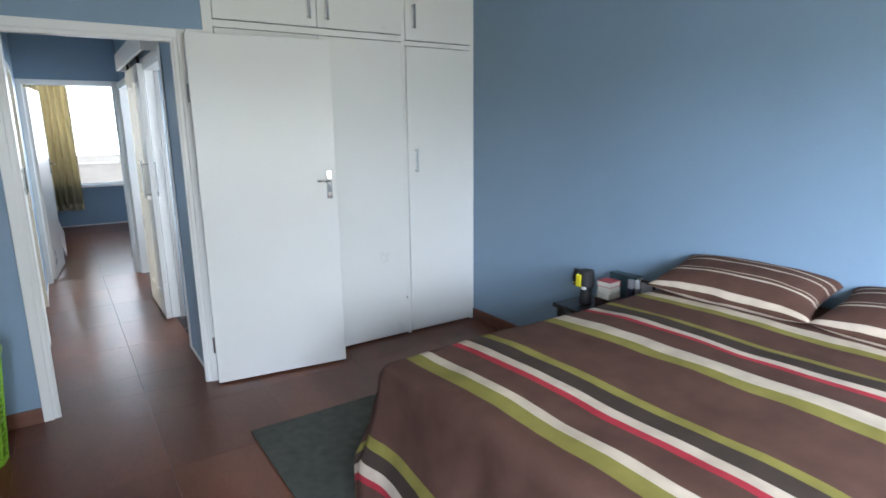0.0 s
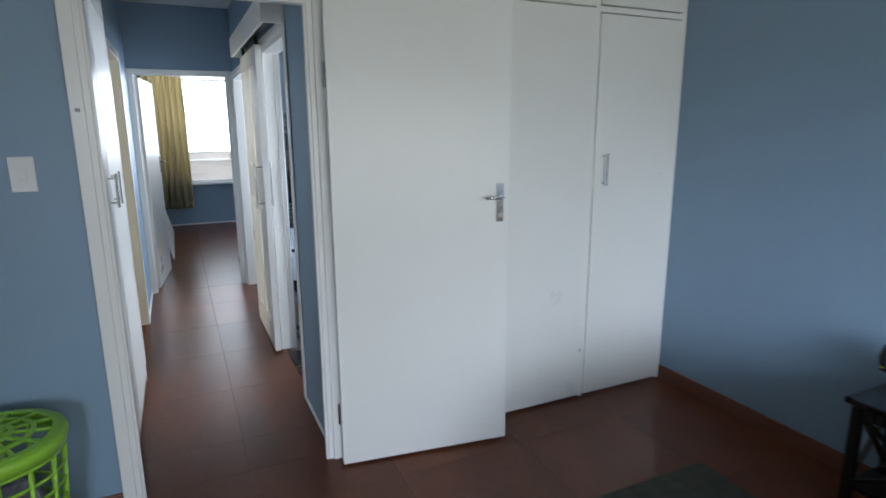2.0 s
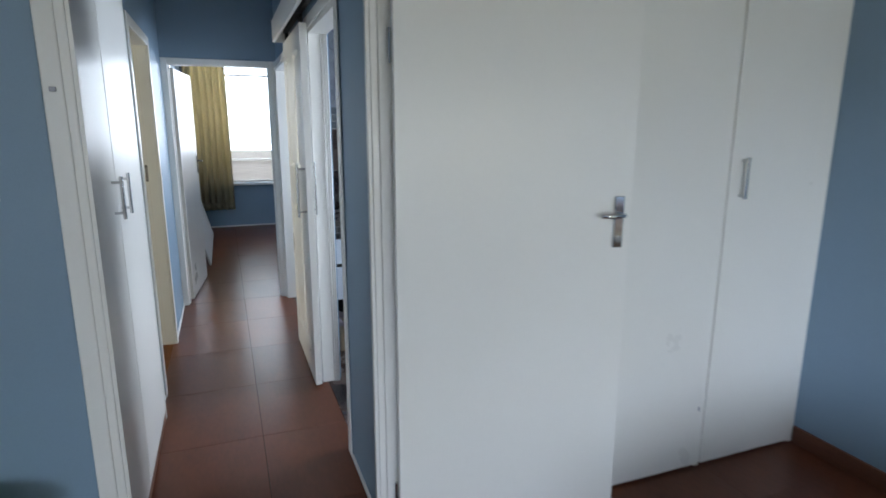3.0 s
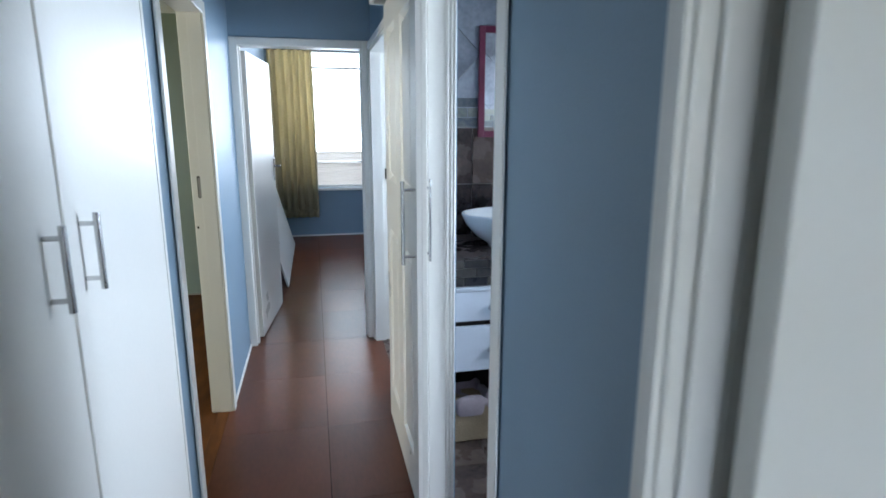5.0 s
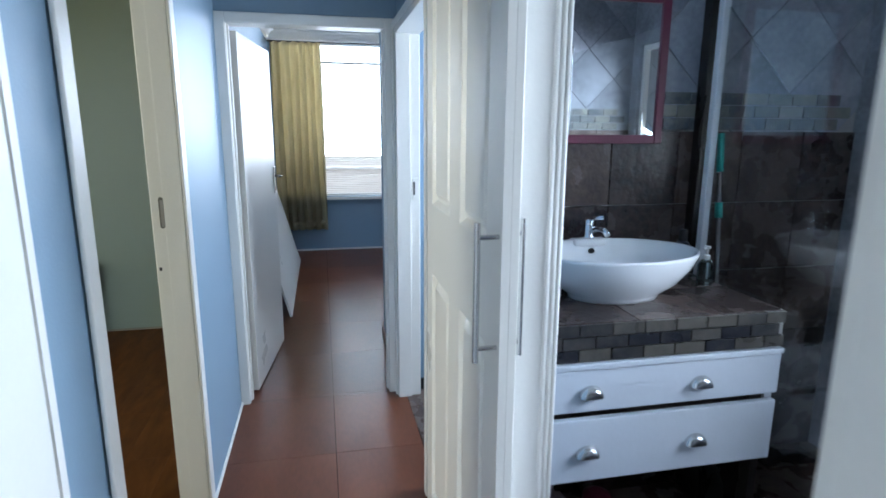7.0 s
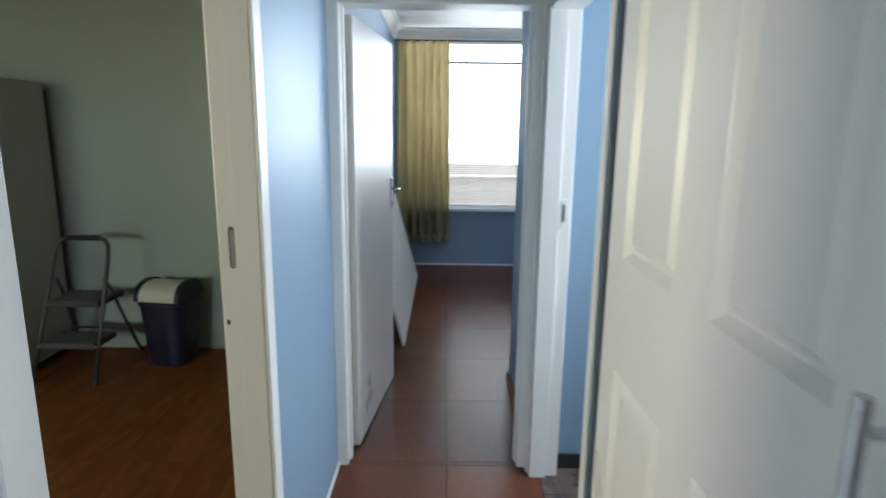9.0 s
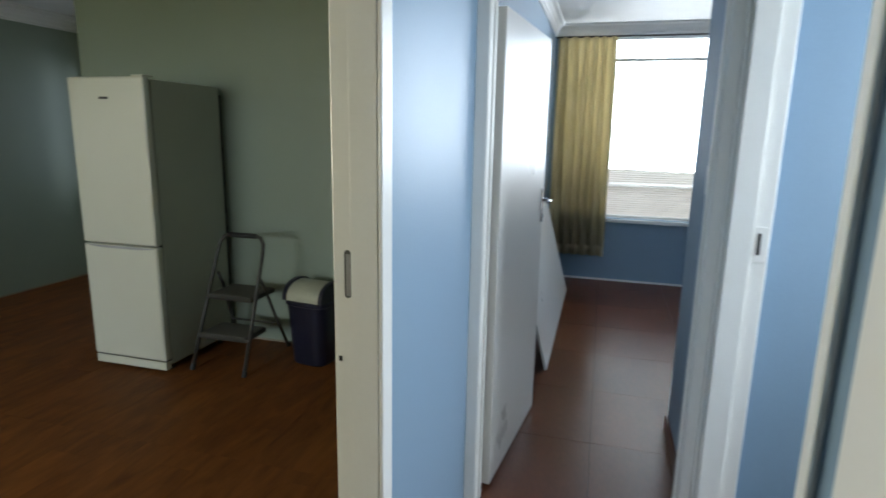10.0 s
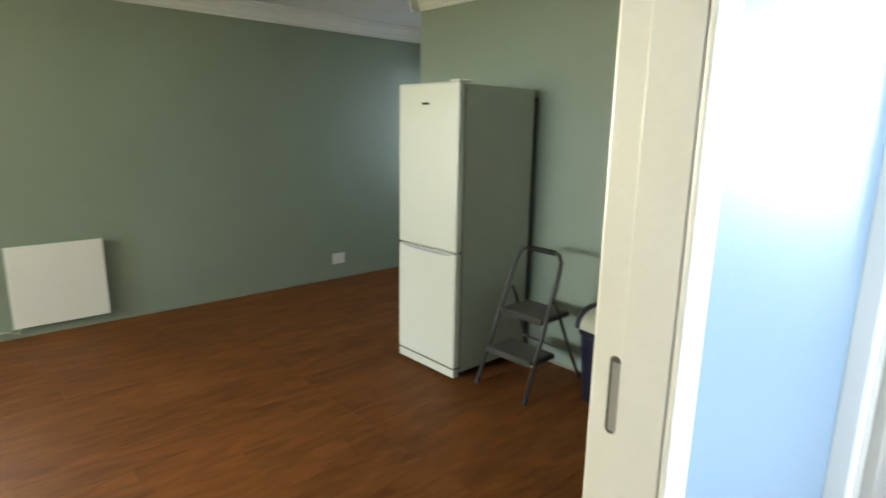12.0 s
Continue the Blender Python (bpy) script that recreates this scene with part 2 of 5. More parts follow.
def box(bm, x0, x1, y0, y1, z0, z1, bevel=0.0, m=None):
    r = bmesh.ops.create_cube(bm, size=1)["verts"]
    bmesh.ops.scale(bm, vec=(x1 - x0, y1 - y0, z1 - z0), verts=r)
    bmesh.ops.translate(bm, vec=((x0 + x1) / 2, (y0 + y1) / 2, (z0 + z1) / 2), verts=r)
    if bevel:
        edges = list({e for v in r for e in v.link_edges})
        made = bmesh.ops.bevel(bm, geom=edges, offset=bevel, segments=2, affect="EDGES", profile=0.5)
        r = list({v for f in made["faces"] for v in f.verts} | {v for v in r if v.is_valid})
    if m is not None:
        bmesh.ops.transform(bm, matrix=m, verts=r)
    return bm


def B(*a, **k):
    return box(bmesh.new(), *a, **k)


def tube(bm, points, radius, sides=10, caps=True):
    """A round bar along points."""
    rings = []
    pts = [Vector(p) for p in points]
    side = None
    for i, p in enumerate(pts):
        d = (pts[min(i + 1, len(pts) - 1)] - pts[max(i - 1, 0)]).normalized()
        if side is None:
            side = d.orthogonal().normalized()
        side = (side - d * side.dot(d)).normalized()
        up = d.cross(side)
        rings.append([bm.verts.new(p + radius * (math.cos(a) * side + math.sin(a) * up)) for a in (2 * math.pi * k / sides for k in range(sides))])
    for a, b in zip(rings, rings[1:]):
        for k in range(sides):
            bm.faces.new((a[k], a[(k + 1) % sides], b[(k + 1) % sides], b[k]))
    if caps:
        bm.faces.new(rings[0][::-1])
        bm.faces.new(rings[-1])
    return bm


def lathe(bm, profile, centre, sides=32, sx=1.0, sy=1.0):
    """Turns (radius, z) pairs round a vertical axis."""
    rings = []
    for r, z in profile:
        rings.append([bm.verts.new((centre[0] + sx * r * math.cos(2 * math.pi * k / sides), centre[1] + sy * r * math.sin(2 * math.pi * k / sides), centre[2] + z)) for k in range(sides)])
    for a, b in zip(rings, rings[1:]):
        for k in range(sides):
            bm.faces.new((a[k], a[(k + 1) % sides], b[(k + 1) % sides], b[k]))
    bm.faces.new(rings[0][::-1])
    bm.faces.new(rings[-1])
    bmesh.ops.recalc_face_normals(bm, faces=bm.faces)
    return bm


def extrude_profile(bm, profile, start, end):
    """Sweeps a closed (out, up) profile from start to end; out points to the left of the run."""
    a, b = Vector(start), Vector(end)
    d = (b - a).normalized()
    out = Vector((-d.y, d.x, 0))
    ra = [bm.verts.new(a + out * o + Vector((0, 0, u))) for o, u in profile]
    rb = [bm.verts.new(b + out * o + Vector((0, 0, u))) for o, u in profile]
    n = len(profile)
    for k in range(n):
        bm.faces.new((ra[k], ra[(k + 1) % n], rb[(k + 1) % n], rb[k]))
    bm.faces.new(ra[::-1])
    bm.faces.new(rb)
    bmesh.ops.recalc_face_normals(bm, faces=bm.faces)
    return bm


def wall(name, label, x0, x1, y0, y1, z0=0.0, z1=2.6, openings=(), material=None):
    """A wall with rectangular openings (from, to, bottom, top) along its longer side."""
    bm = bmesh.new()
    along_x = (x1 - x0) > (y1 - y0)
    lo, hi = (x0, x1) if along_x else (y0, y1)
    us = sorted({lo, hi, *(q for o in openings for q in o[:2])})
    zs = sorted({z0, z1, *(q for o in openings for q in o[2:])})
    made = {}

    def v(u, side, z):
        if (u, side, z) not in made:
            across = ((y0, y1) if along_x else (x0, x1))[side]
            made[u, side, z] = bm.verts.new((u, across, z) if along_x else (across, u, z))
        return made[u, side, z]

    def solid(i, k):
        if not (0 <= i < len(us) - 1 and 0 <= k < len(zs) - 1):
            return False
        cu, cz = (us[i] + us[i + 1]) / 2, (zs[k] + zs[k + 1]) / 2
        return not any(a < cu < b and c < cz < d for a, b, c, d in openings)

    for i in range(len(us) - 1):
        for k in range(len(zs) - 1):
            if solid(i, k):
                a, b, c, d = us[i], us[i + 1], zs[k], zs[k + 1]
                for s in (0, 1):
                    bm.faces.new((v(a, s, c), v(b, s, c), v(b, s, d), v(a, s, d)))
                for di, dk, p, q in ((-1, 0, (a, c), (a, d)), (1, 0, (b, c), (b, d)), (0, -1, (a, c), (b, c)), (0, 1, (a, d), (b, d))):
                    if not solid(i + di, k + dk):
                        bm.faces.new((v(p[0], 0, p[1]), v(q[0], 0, q[1]), v(q[0], 1, q[1]), v(p[0], 1, p[1])))
    bmesh.ops.recalc_face_normals(bm, faces=bm.faces)
    return tagged(part(name, bm, material or PAINT), label, "wall", kind="structure")


def lever_handle(parent, at, side, reach, label="chrome lever handle on a long back plate"):
    """A lever on a back plate. side: unit vector out of the door; reach: unit vector along the lever."""
    p, s, r = Vector(at), Vector(side), Vector(reach)
    bm = bmesh.new()
    m = Matrix((( r.x, s.x, 0, p.x), (r.y, s.y, 0, p.y), (0, 0, 1, p.z), (0, 0, 0, 1)))
    box(bm, -0.018, 0.018, 0.0, 0.008, -0.115, 0.062, 0.003, m=m)
    plate = part("handle_plate", bm, BRIGHT, parent, label)
    bm = bmesh.new()
    tube(bm, [p + s * 0.008, p + s * 0.045, p + s * 0.052 + r * 0.01, p + s * 0.052 + r * 0.05, p + s * 0.047 + r * 0.085], 0.008)
    part("lever", bm, BRIGHT, plate, smooth=True)
    bm = bmesh.new()
    tube(bm, [p + s * 0.008 - Vector((0, 0, 0.085)), p + s * 0.013 - Vector((0, 0, 0.085))], 0.011, 14)
    part("keyhole", bm, CHROME, plate)


def bar_handle(parent, a, b, out, radius=0.006, stand=0.032, inset=0.025, label="brushed steel bar handle"):
    a, b, o = Vector(a), Vector(b), Vector(out)
    d = (b - a).normalized()
    bm = bmesh.new()
    tube(bm, [a + o * stand, b + o * stand], radius, 12)
    for q in (a + d * inset, b - d * inset):
        tube(bm, [q, q + o * stand], radius * 0.75, 8)
    return part("handle", bm, CHROME, parent, label, smooth=False)

# ---- structure ----
H = 2.6
# walls of the bedroom
wall("wall_bedroom_door", "blue painted wall with an open doorway", -1.10, 1.03, 3.57, 3.615, openings=[(0.055, 0.895, 0, 2.055)])
wall("wall_bedroom_east", "blue painted bedroom wall beside the bed", 2.96, 3.10, -0.9, 4.10)
wall("wall_bedroom_west", "blue painted wall behind the laundry basket", -1.24, -1.10, -0.9, 3.64)
wall("wall_bedroom_south", "blue painted wall with a wide window", -1.24, 3.10, -1.05, -0.9, openings=[(-0.55, 2.85, 0.85, 1.95)])
# corridor
wall("wall_corridor_west", "blue painted corridor wall with a doorway", -0.085, 0.015, 4.93, 7.01, openings=[(5.195, 6.09, 0, 2.05)])
wall("wall_corridor_east", "blue painted corridor wall with two doorways", 0.90, 1.01, 3.615, 7.01, openings=[(4.26, 5.085, 0, 2.03), (6.04, 6.965, 0, 2.0)])
wall("wall_corridor_end", "blue painted wall round a doorway", -0.115, 2.30, 7.01, 7.125, openings=[(0.035, 0.865, 0, 2.03)])
wall("wall_cupboard_back", "plain wall behind the corridor cupboard", -0.75, -0.62, 3.64, 4.93)
wall("wall_cupboard_side", "plain wall beside the corridor cupboard", -0.62, -0.085, 4.83, 4.93)
# far room
wall("wall_far_room_west", "blue painted wall of the far room", -0.22, -0.07, 7.125, 11.1)
wall("wall_far_room_north", "blue painted wall under a wide window", -0.22, 3.30, 11.1, 11.25, openings=[(0.0, 2.9, 0.67, 2.49)])
wall("wall_far_room_east", "blue painted wall of the far room", 3.2, 3.30, 7.125, 11.1)
wall("wall_far_room_stub", "blue painted wall beside the far doorway", 0.90, 2.0, 7.125, 7.90)
wall("wall_far_room_south", "plain wall of the far room", 2.30, 3.2, 7.01, 7.125)
# living room
wall("wall_living_north", "sage green painted wall behind the fridge", -3.27, -0.22, 8.42, 8.55, material=SAGE)
wall("wall_living_recess", "painted wall with a window at the end of the recess", -4.76, -3.27, 9.70, 9.85, openings=[(-4.45, -3.45, 0.9, 2.1)], material=SAGE)
wall("wall_living_recess_side", "painted wall at the side of the recess", -3.27, -3.14, 8.55, 9.85, material=SAGE)
wall("wall_living_west", "sage green painted living room wall", -4.76, -4.62, 1.9, 9.70, openings=[(4.1, 5.6, 0.85, 2.15)], material=SAGE)
wall("wall_living_south", "painted wall with a wide window", -4.62, -1.24, 1.9, 2.04, openings=[(-4.1, -1.7, 0.75, 2.25)], material=SAGE)
wall("wall_living_stub", "painted living room wall by the doorway", -0.21, -0.115, 7.01, 8.42, material=SAGE)
# bathroom and toilet
wall("wall_bathroom_north", "tiled bathroom wall", 1.01, 2.90, 6.07, 6.125, material=GROUT_GREY)
wall("wall_bathroom_east", "tiled bathroom wall with a window", 2.80, 2.90, 4.10, 6.07, openings=[(4.2, 5.04, 1.15, 2.1)], material=SLATE_SKY_SHEEN)
wall("wall_bathroom_south", "tiled bathroom wall", 1.01, 2.80, 4.00, 4.10, material=SLATE_SKY_SHEEN)
wall("wall_toilet_east", "blue painted toilet wall with a window", 2.30, 2.40, 6.125, 7.01, openings=[(6.28, 6.84, 1.3, 2.1)])

tagged(part("floor_slab", B(-5.0, 3.5, -1.9, 11.3, -0.25, -0.014), GROUT), "dark floor bed under the tiles", "floor", kind="structure")
tagged(part("ceiling", B(-5.0, 3.5, -1.9, 11.3, H, H + 0.12), CEIL), "plain white painted ceiling", "ceiling", kind="structure")
tagged(part("ground", B(-200, 200, -200, 400, -0.6, -0.3), SOIL), "pale paving outside the house", "ground", kind="structure")

COVE = [(0, 0), (0.012, 0), (0.012, 0.022), (0.022, 0.03), (0.03, 0.055), (0.055, 0.085), (0.085, 0.098), (0.09, 0.115), (0.105, 0.118), (0.105, 0.139), (0, 0.139)]


def cornice(name, label, runs, z=None):
    bm = bmesh.new()
    for a, b in runs:
        extrude_profile(bm, COVE, (*a, z or H - 0.14), (*b, z or H - 0.14))
    return tagged(part(name, bm, CEIL), label, "cornice", kind="structure")


cornice("cornice_living", "white moulded plaster cornice of the living room",
        [((-4.62, 9.70), (-4.62, 2.04)), ((-0.135, 8.42), (-3.375, 8.42))], 2.41)
cb = bmesh.new()
extrude_profile(cb, COVE, (-3.27, 8.315, 2.41), (-3.27, 9.70, 2.41))
tagged(part("cornice_recess", cb, CEIL), "white moulded plaster cornice round the corner", "cornice", kind="structure")
cornice("cornice_far_room", "white moulded plaster cornice of the far room", [((-0.07, 11.1), (-0.07, 7.125)), ((3.2, 11.1), (-0.07, 11.1))], 2.49)
tagged(part("ceiling_living", B(-4.62, -0.12, 2.04, 9.70, 2.545, 2.598), CEIL), "plain white painted living room ceiling", "ceiling", kind="structure")


def skirting(name, label, runs, h=0.085, t=0.014, material=None):
    bm = bmesh.new()
    for x0, x1, y0, y1 in runs:
        box(bm, x0, x1, y0, y1, 0, h, 0.003)
    return tagged(part(name, bm, material or SKIRT), label, "skirting", kind="structure")


skirting("baseboard_bedroom", "brown painted skirting board in the bedroom", [(2.944, 2.958, -0.9, 3.575), (-1.10, 0.014, 3.554, 3.568)])
skirting("trim_corridor", "thin white quadrant along the corridor walls", [(0.889, 0.899, 3.66, 4.20), (0.016, 0.026, 4.95, 5.165), (0.016, 0.026, 6.125, 7.0)], 0.02, material=WHITE)
skirting("baseboard_toilet", "black tile skirting in the toilet", [(1.01, 2.30, 6.996, 7.008)], 0.07, material=HOLE)
skirting("baseboard_far_room", "dark brown skirting board round the wall corner of the far room", [(0.886, 0.899, 7.14, 7.912), (0.886, 1.9, 7.902, 7.914)], 0.09)
skirting("trim_far_room", "thin pale quadrant under the window wall", [(-0.07, 3.2, 11.088, 11.098)], 0.02, material=WHITE)
skirting("trim_living", "thin cream quadrant along the living room walls", [(-4.618, -4.608, 2.04, 9.70), (-3.27, -0.22, 8.408, 8.418)], 0.013, material=TRIM)


def doorframe(name, label, axis, lo, hi, top, f0, f1, rebate=0.0, arch=0.055, proud=0.016, sides=(True, True), stop=None, lap=0.008, deep=0.01):
    """A painted frame in a wall between f0 and f1: lining, stop and architraves. axis: the way along the wall."""
    t = thing(name, (lo, f0, 0) if axis == "x" else (f0, lo, 0), label, "door frame", kind="structure")

    def bx(a, b, c, d, e, f, bev=0.004):
        return B(a, b, c, d, e, f, bevel=bev) if axis == "x" else B(c, d, a, b, e, f, bevel=bev)

    for a, b in ((lo - 0.002, lo + 0.03), (hi - 0.03, hi + 0.002)):
        part("jamb", bx(a, b, f0 - 0.004, f1 + 0.004, 0, top), WHITE, t)
    part("head", bx(lo + 0.03, hi - 0.03, f0 - 0.004, f1 + 0.004, top - 0.03, top), WHITE, t)
    s0, s1 = stop or ((f0 + f1) / 2 - 0.02, f1 - 0.02)
    for a, b in ((lo + 0.03, lo + 0.03 + deep), (hi - 0.03 - deep, hi - 0.03)) if s1 > s0 else ():
        part("stop", bx(a, b, s0, s1, 0, top - 0.03, 0.001), WHITE, t)
    for use, a, b in ((sides[0], f0 - proud, f0 - 0.005), (sides[1], f1 + 0.005, f1 + proud)):
        if use:
            part("architrave", bx(lo - arch, lo + lap, a, b, 0, top + arch), WHITE, t)
            part("architrave", bx(hi - lap, hi + arch, a, b, 0, top + arch), WHITE, t)
            part("architrave", bx(lo + lap, hi - lap, a, b, top - lap, top + arch), WHITE, t)
    return t


f1 = doorframe("door_frame", "white painted frame of the bedroom doorway", "x", 0.055, 0.895, 2.055, 3.57, 3.615, arch=0.04, sides=(True, False))
part("architrave", B(0.936, 1.033, 3.557, 3.5685, 0, 2.1, bevel=0.002), WHITE, f1)
part("bumper", B(0.032, 0.048, 3.546, 3.555, 1.60, 1.612, bevel=0.002), GREY, f1, "small grey door bumper")
f2 = doorframe("door_frame", "white painted frame of the living room doorway", "y", 5.195, 6.09, 2.05, -0.085, 0.015, arch=0.028, sides=(False, True), stop=(-0.045, 0.0185), lap=0.0325, deep=0.0025)
slot = bmesh.new()
ring = [(-0.0535 + 0.008 * math.cos(a) , 1.21 + (0.047 if math.sin(a) > 0 else -0.047) + 0.008 * math.sin(a)) for a in [radians(k * 22.5 + 11.25) for k in range(16)]]
slot.faces.new([slot.verts.new((x, 6.0592, z)) for x, z in ring])
for e in bmesh.ops.extrude_face_region(slot, geom=list(slot.faces))["geom"]:
    if type(e) is bmesh.types.BMVert:
        e.co.y += 0.002
bmesh.ops.recalc_face_normals(slot, faces=slot.faces)
# Dark slot and grey plate lie on the jamb and colour in the recess's shade.
st = part("strike_recess", slot, TREAD, f2, "flat dark slot for the shade of the strike recess")
part("recess_back", B(-0.0570, -0.0460, 6.0585, 6.0605, 1.160, 1.256, bevel=0.0004), GROUT_GREY, st)
part("bolt_hole", B(-0.078, -0.070, 6.0588, 6.0602, 1.003, 1.015), HOLE, f2)
f3 = doorframe("door_frame", "white painted frame of the far doorway", "x", 0.035, 0.865, 2.03, 7.01, 7.125, arch=0.02, proud=0.012, sides=(True, False), lap=0.028, stop=(7.05, 7.085), deep=0.008)
f4 = doorframe("door_frame", "white painted frame of the bathroom doorway", "y", 4.26, 5.085, 2.03, 0.90, 0.995, proud=0.012, sides=(True, False), stop=(0.93, 0.93))
for mx in (0.968, 0.982, 0.994):
    mb = bmesh.new()
    tube(mb, [(mx, 5.056, 0.0), (mx, 5.056, 2.0)], 0.0055, 10)
    part("moulding", mb, WHITE, f4, smooth=True)
f5 = doorframe("door_frame", "white painted frame of the toilet doorway", "y", 6.04, 6.965, 2.0, 0.885, 1.005, arch=0.032, proud=0.014, sides=(True, False), stop=(0.884, 0.955), deep=0.012)
st = part("strike_plate", B(0.966, 0.998, 6.9315, 6.936, 1.13, 1.245, bevel=0.001), WHITE, f5, "painted steel strike plate")
part("latch_hole", B(0.970, 0.980, 6.929, 6.932, 1.155, 1.225), HOLE, st)


def window(name, label, axis, lo, hi, z0, z1, f0, f1, bars_v=(), bars_z=(), sill=True):
    t = thing(name, (lo, f0, z0) if axis == "x" else (f0, lo, z0), label, "window", kind="structure")
    mid = (f0 + f1) / 2

    def bx(a, b, c, d, e, f, bev=0.003):
        return B(a, b, c, d, e, f, bevel=bev) if axis == "x" else B(c, d, a, b, e, f, bevel=bev)

    for a, b, e, f in ((lo, lo + 0.035, z0, z1), (hi - 0.035, hi, z0, z1), (lo + 0.035, hi - 0.035, z0, z0 + 0.035), (lo + 0.035, hi - 0.035, z1 - 0.035, z1)):
        part("window_frame", bx(a, b, mid - 0.02, mid + 0.02, e, f), WHITE, t)
    for q in bars_v:
        part("mullion", bx(q - 0.014, q + 0.014, mid - 0.018, mid + 0.018, z0 + 0.035, z1 - 0.035), WHITE, t)
    for q in bars_z:
        part("transom", bx(lo + 0.035, hi - 0.035, mid - 0.0215, mid + 0.0215, q - 0.014, q + 0.014), WHITE, t)
    pane = part("pane", bx(lo + 0.03, hi - 0.03, mid - 0.002, mid + 0.002, z0 + 0.03, z1 - 0.03, 0), GLASS, t)
    pane.visible_shadow = False
    return t


w = window("window_1", "wide white framed window with three lights above a sill", "x", 0.0, 2.9, 0.67, 2.49, 11.1, 11.25, (1.6, 2.25), (1.02, 2.262))
part("window_sill", B(-0.04, 2.94, 11.05, 11.13, 0.635, 0.668, bevel=0.004), WHITE, w, "cream painted sill")
window("window_2", "wide window of the bedroom", "x", -0.55, 2.85, 0.85, 1.95, -1.05, -0.9, (0.3, 1.15, 2.0))
window("window_3", "wide window of the living room", "x", -4.1, -1.7, 0.75, 2.25, 1.9, 2.04, (-3.3, -2.5))
window("window_6", "side window of the living room", "y", 4.1, 5.6, 0.85, 2.15, -4.76, -4.62, (4.6, 5.1))
window("window_7", "window at the end of the living room recess", "x", -4.45, -3.45, 0.9, 2.1, 9.70, 9.85, (-3.95,))
window("window_4", "small bathroom window", "y", 4.2, 5.04, 1.15, 2.1, 2.80, 2.90)
window("window_5", "small toilet window", "y", 6.28, 6.84, 1.3, 2.1, 2.30, 2.40)

# ---- bedroom ----


def door_leaf(label, hinge, yaw, width, height, thick, handle_z, both=True, flip=1):
    """A flush door leaf, built along +x from the hinge and turned to yaw. flip: the side of the visible handle."""
    m = pose(hinge[0], hinge[1], 0, rz=yaw)
    t = thing("door", (hinge[0], hinge[1], 0.012), label, "door")
    part("leaf", B(0, width, -thick / 2, thick / 2, 0.012, height, bevel=0.003, m=m), CREAM, t)
    r3 = m.to_3x3()
    for s in ((flip, -flip) if both else (flip,)):
        lever_handle(t, m @ Vector((width - 0.052, s * thick / 2, handle_z)), r3 @ Vector((0, s, 0)), r3 @ Vector((-1, 0, 0)))
    for z in (0.25, 1.75):
        bm = bmesh.new()
        c = m @ Vector((-0.004, -thick / 2 * flip, z))
        tube(bm, [c - Vector((0, 0, 0.05)), c + Vector((0, 0, 0.05))], 0.007, 10)
        part("hinge", bm, CHROME, t)
    return t


door_leaf("plain cream painted door standing open against the cupboards", (0.915, 3.497), -7.5, 0.81, 2.07, 0.04, 1.228, both=True, flip=-1)


def flat_handle(parent, x, y, z0, z1):
    bm = bmesh.new()
    box(bm, x - 0.008, x + 0.008, y - 0.032, y - 0.024, z0, z1, 0.002)
    for z in (z0 + 0.012, z1 - 0.012):
        box(bm, x - 0.007, x + 0.007, y - 0.026, y, z - 0.006, z + 0.006, 0.001)
    part("handle", bm, CHROME, parent, "brushed metal pull handle")


def wardrobe():
    t = thing("built_in_wardrobe", (1.03, 3.58, 0), "cream painted built-in wardrobe with upper cupboards", "wardrobe")
    y = 3.58
    # Black carcass gives the door gaps their shade by colour.
    part("carcass", B(1.034, 2.957, y + 0.16, 4.0, 0.0, H - 0.003, bevel=0.002), DARKWOOD, t, "cupboard inside blackened for the shade in the gaps")
    part("stile", B(1.034, 1.09, y - 0.003, y + 0.02, 0.0, H - 0.004), CREAM, t)
    part("stile", B(2.335, 2.362, y + 0.003, y + 0.02, 0.0, H - 0.004), CREAM, t)
    part("stile", B(2.925, 2.957, y + 0.002, y + 0.02, 0.0, H - 0.004), CREAM, t)
    part("rail", B(1.09, 2.335, y + 0.001, y + 0.02, 2.128, 2.166), CREAM, t)
    part("rail", B(2.362, 2.925, y + 0.001, y + 0.02, 2.105, 2.135), CREAM, t)
    for a, b, lo, hi in ((1.094, 1.72, 0.012, 2.122), (1.724, 2.331, 0.012, 2.122), (2.366, 2.922, 0.012, 2.099)):
        d = part("door", B(a, b, y - 0.004, y + 0.017, lo, hi, bevel=0.003), CREAM, t)
        if a > 2:
            flat_handle(d, 2.425, y - 0.004, 1.225, 1.395)
    for a, b, lo, hx in ((1.094, 1.72, 2.172, 1.665), (1.724, 2.331, 2.172, 1.785), (2.366, 2.922, 2.141, 2.425)):
        d = part("cupboard_door", B(a, b, y - 0.004, y + 0.017, lo, H - 0.02, bevel=0.003), CREAM, t)
        flat_handle(d, hx, y - 0.004, 2.215, 2.375)
    part("catch", B(2.322, 2.328, y - 0.008, y - 0.004, 0.28, 0.30), GREY, t)


wardrobe()


def light_switch(name, label, x0, x1, y, z0, z1, out):
    t = thing(name, ((x0 + x1) / 2, y, z0), label, "light switch")
    part("plate", B(x0, x1, min(y, y + out * 0.009), max(y, y + out * 0.009), z0, z1, bevel=0.003), PLASTIC, t)
    cx, cz = (x0 + x1) / 2, (z0 + z1) / 2
    part("rocker", B(cx - 0.014, cx + 0.014, min(y + out * 0.009, y + out * 0.014), max(y + out * 0.009, y + out * 0.014), cz - 0.02, cz + 0.02, bevel=0.002), PLASTIC, t)


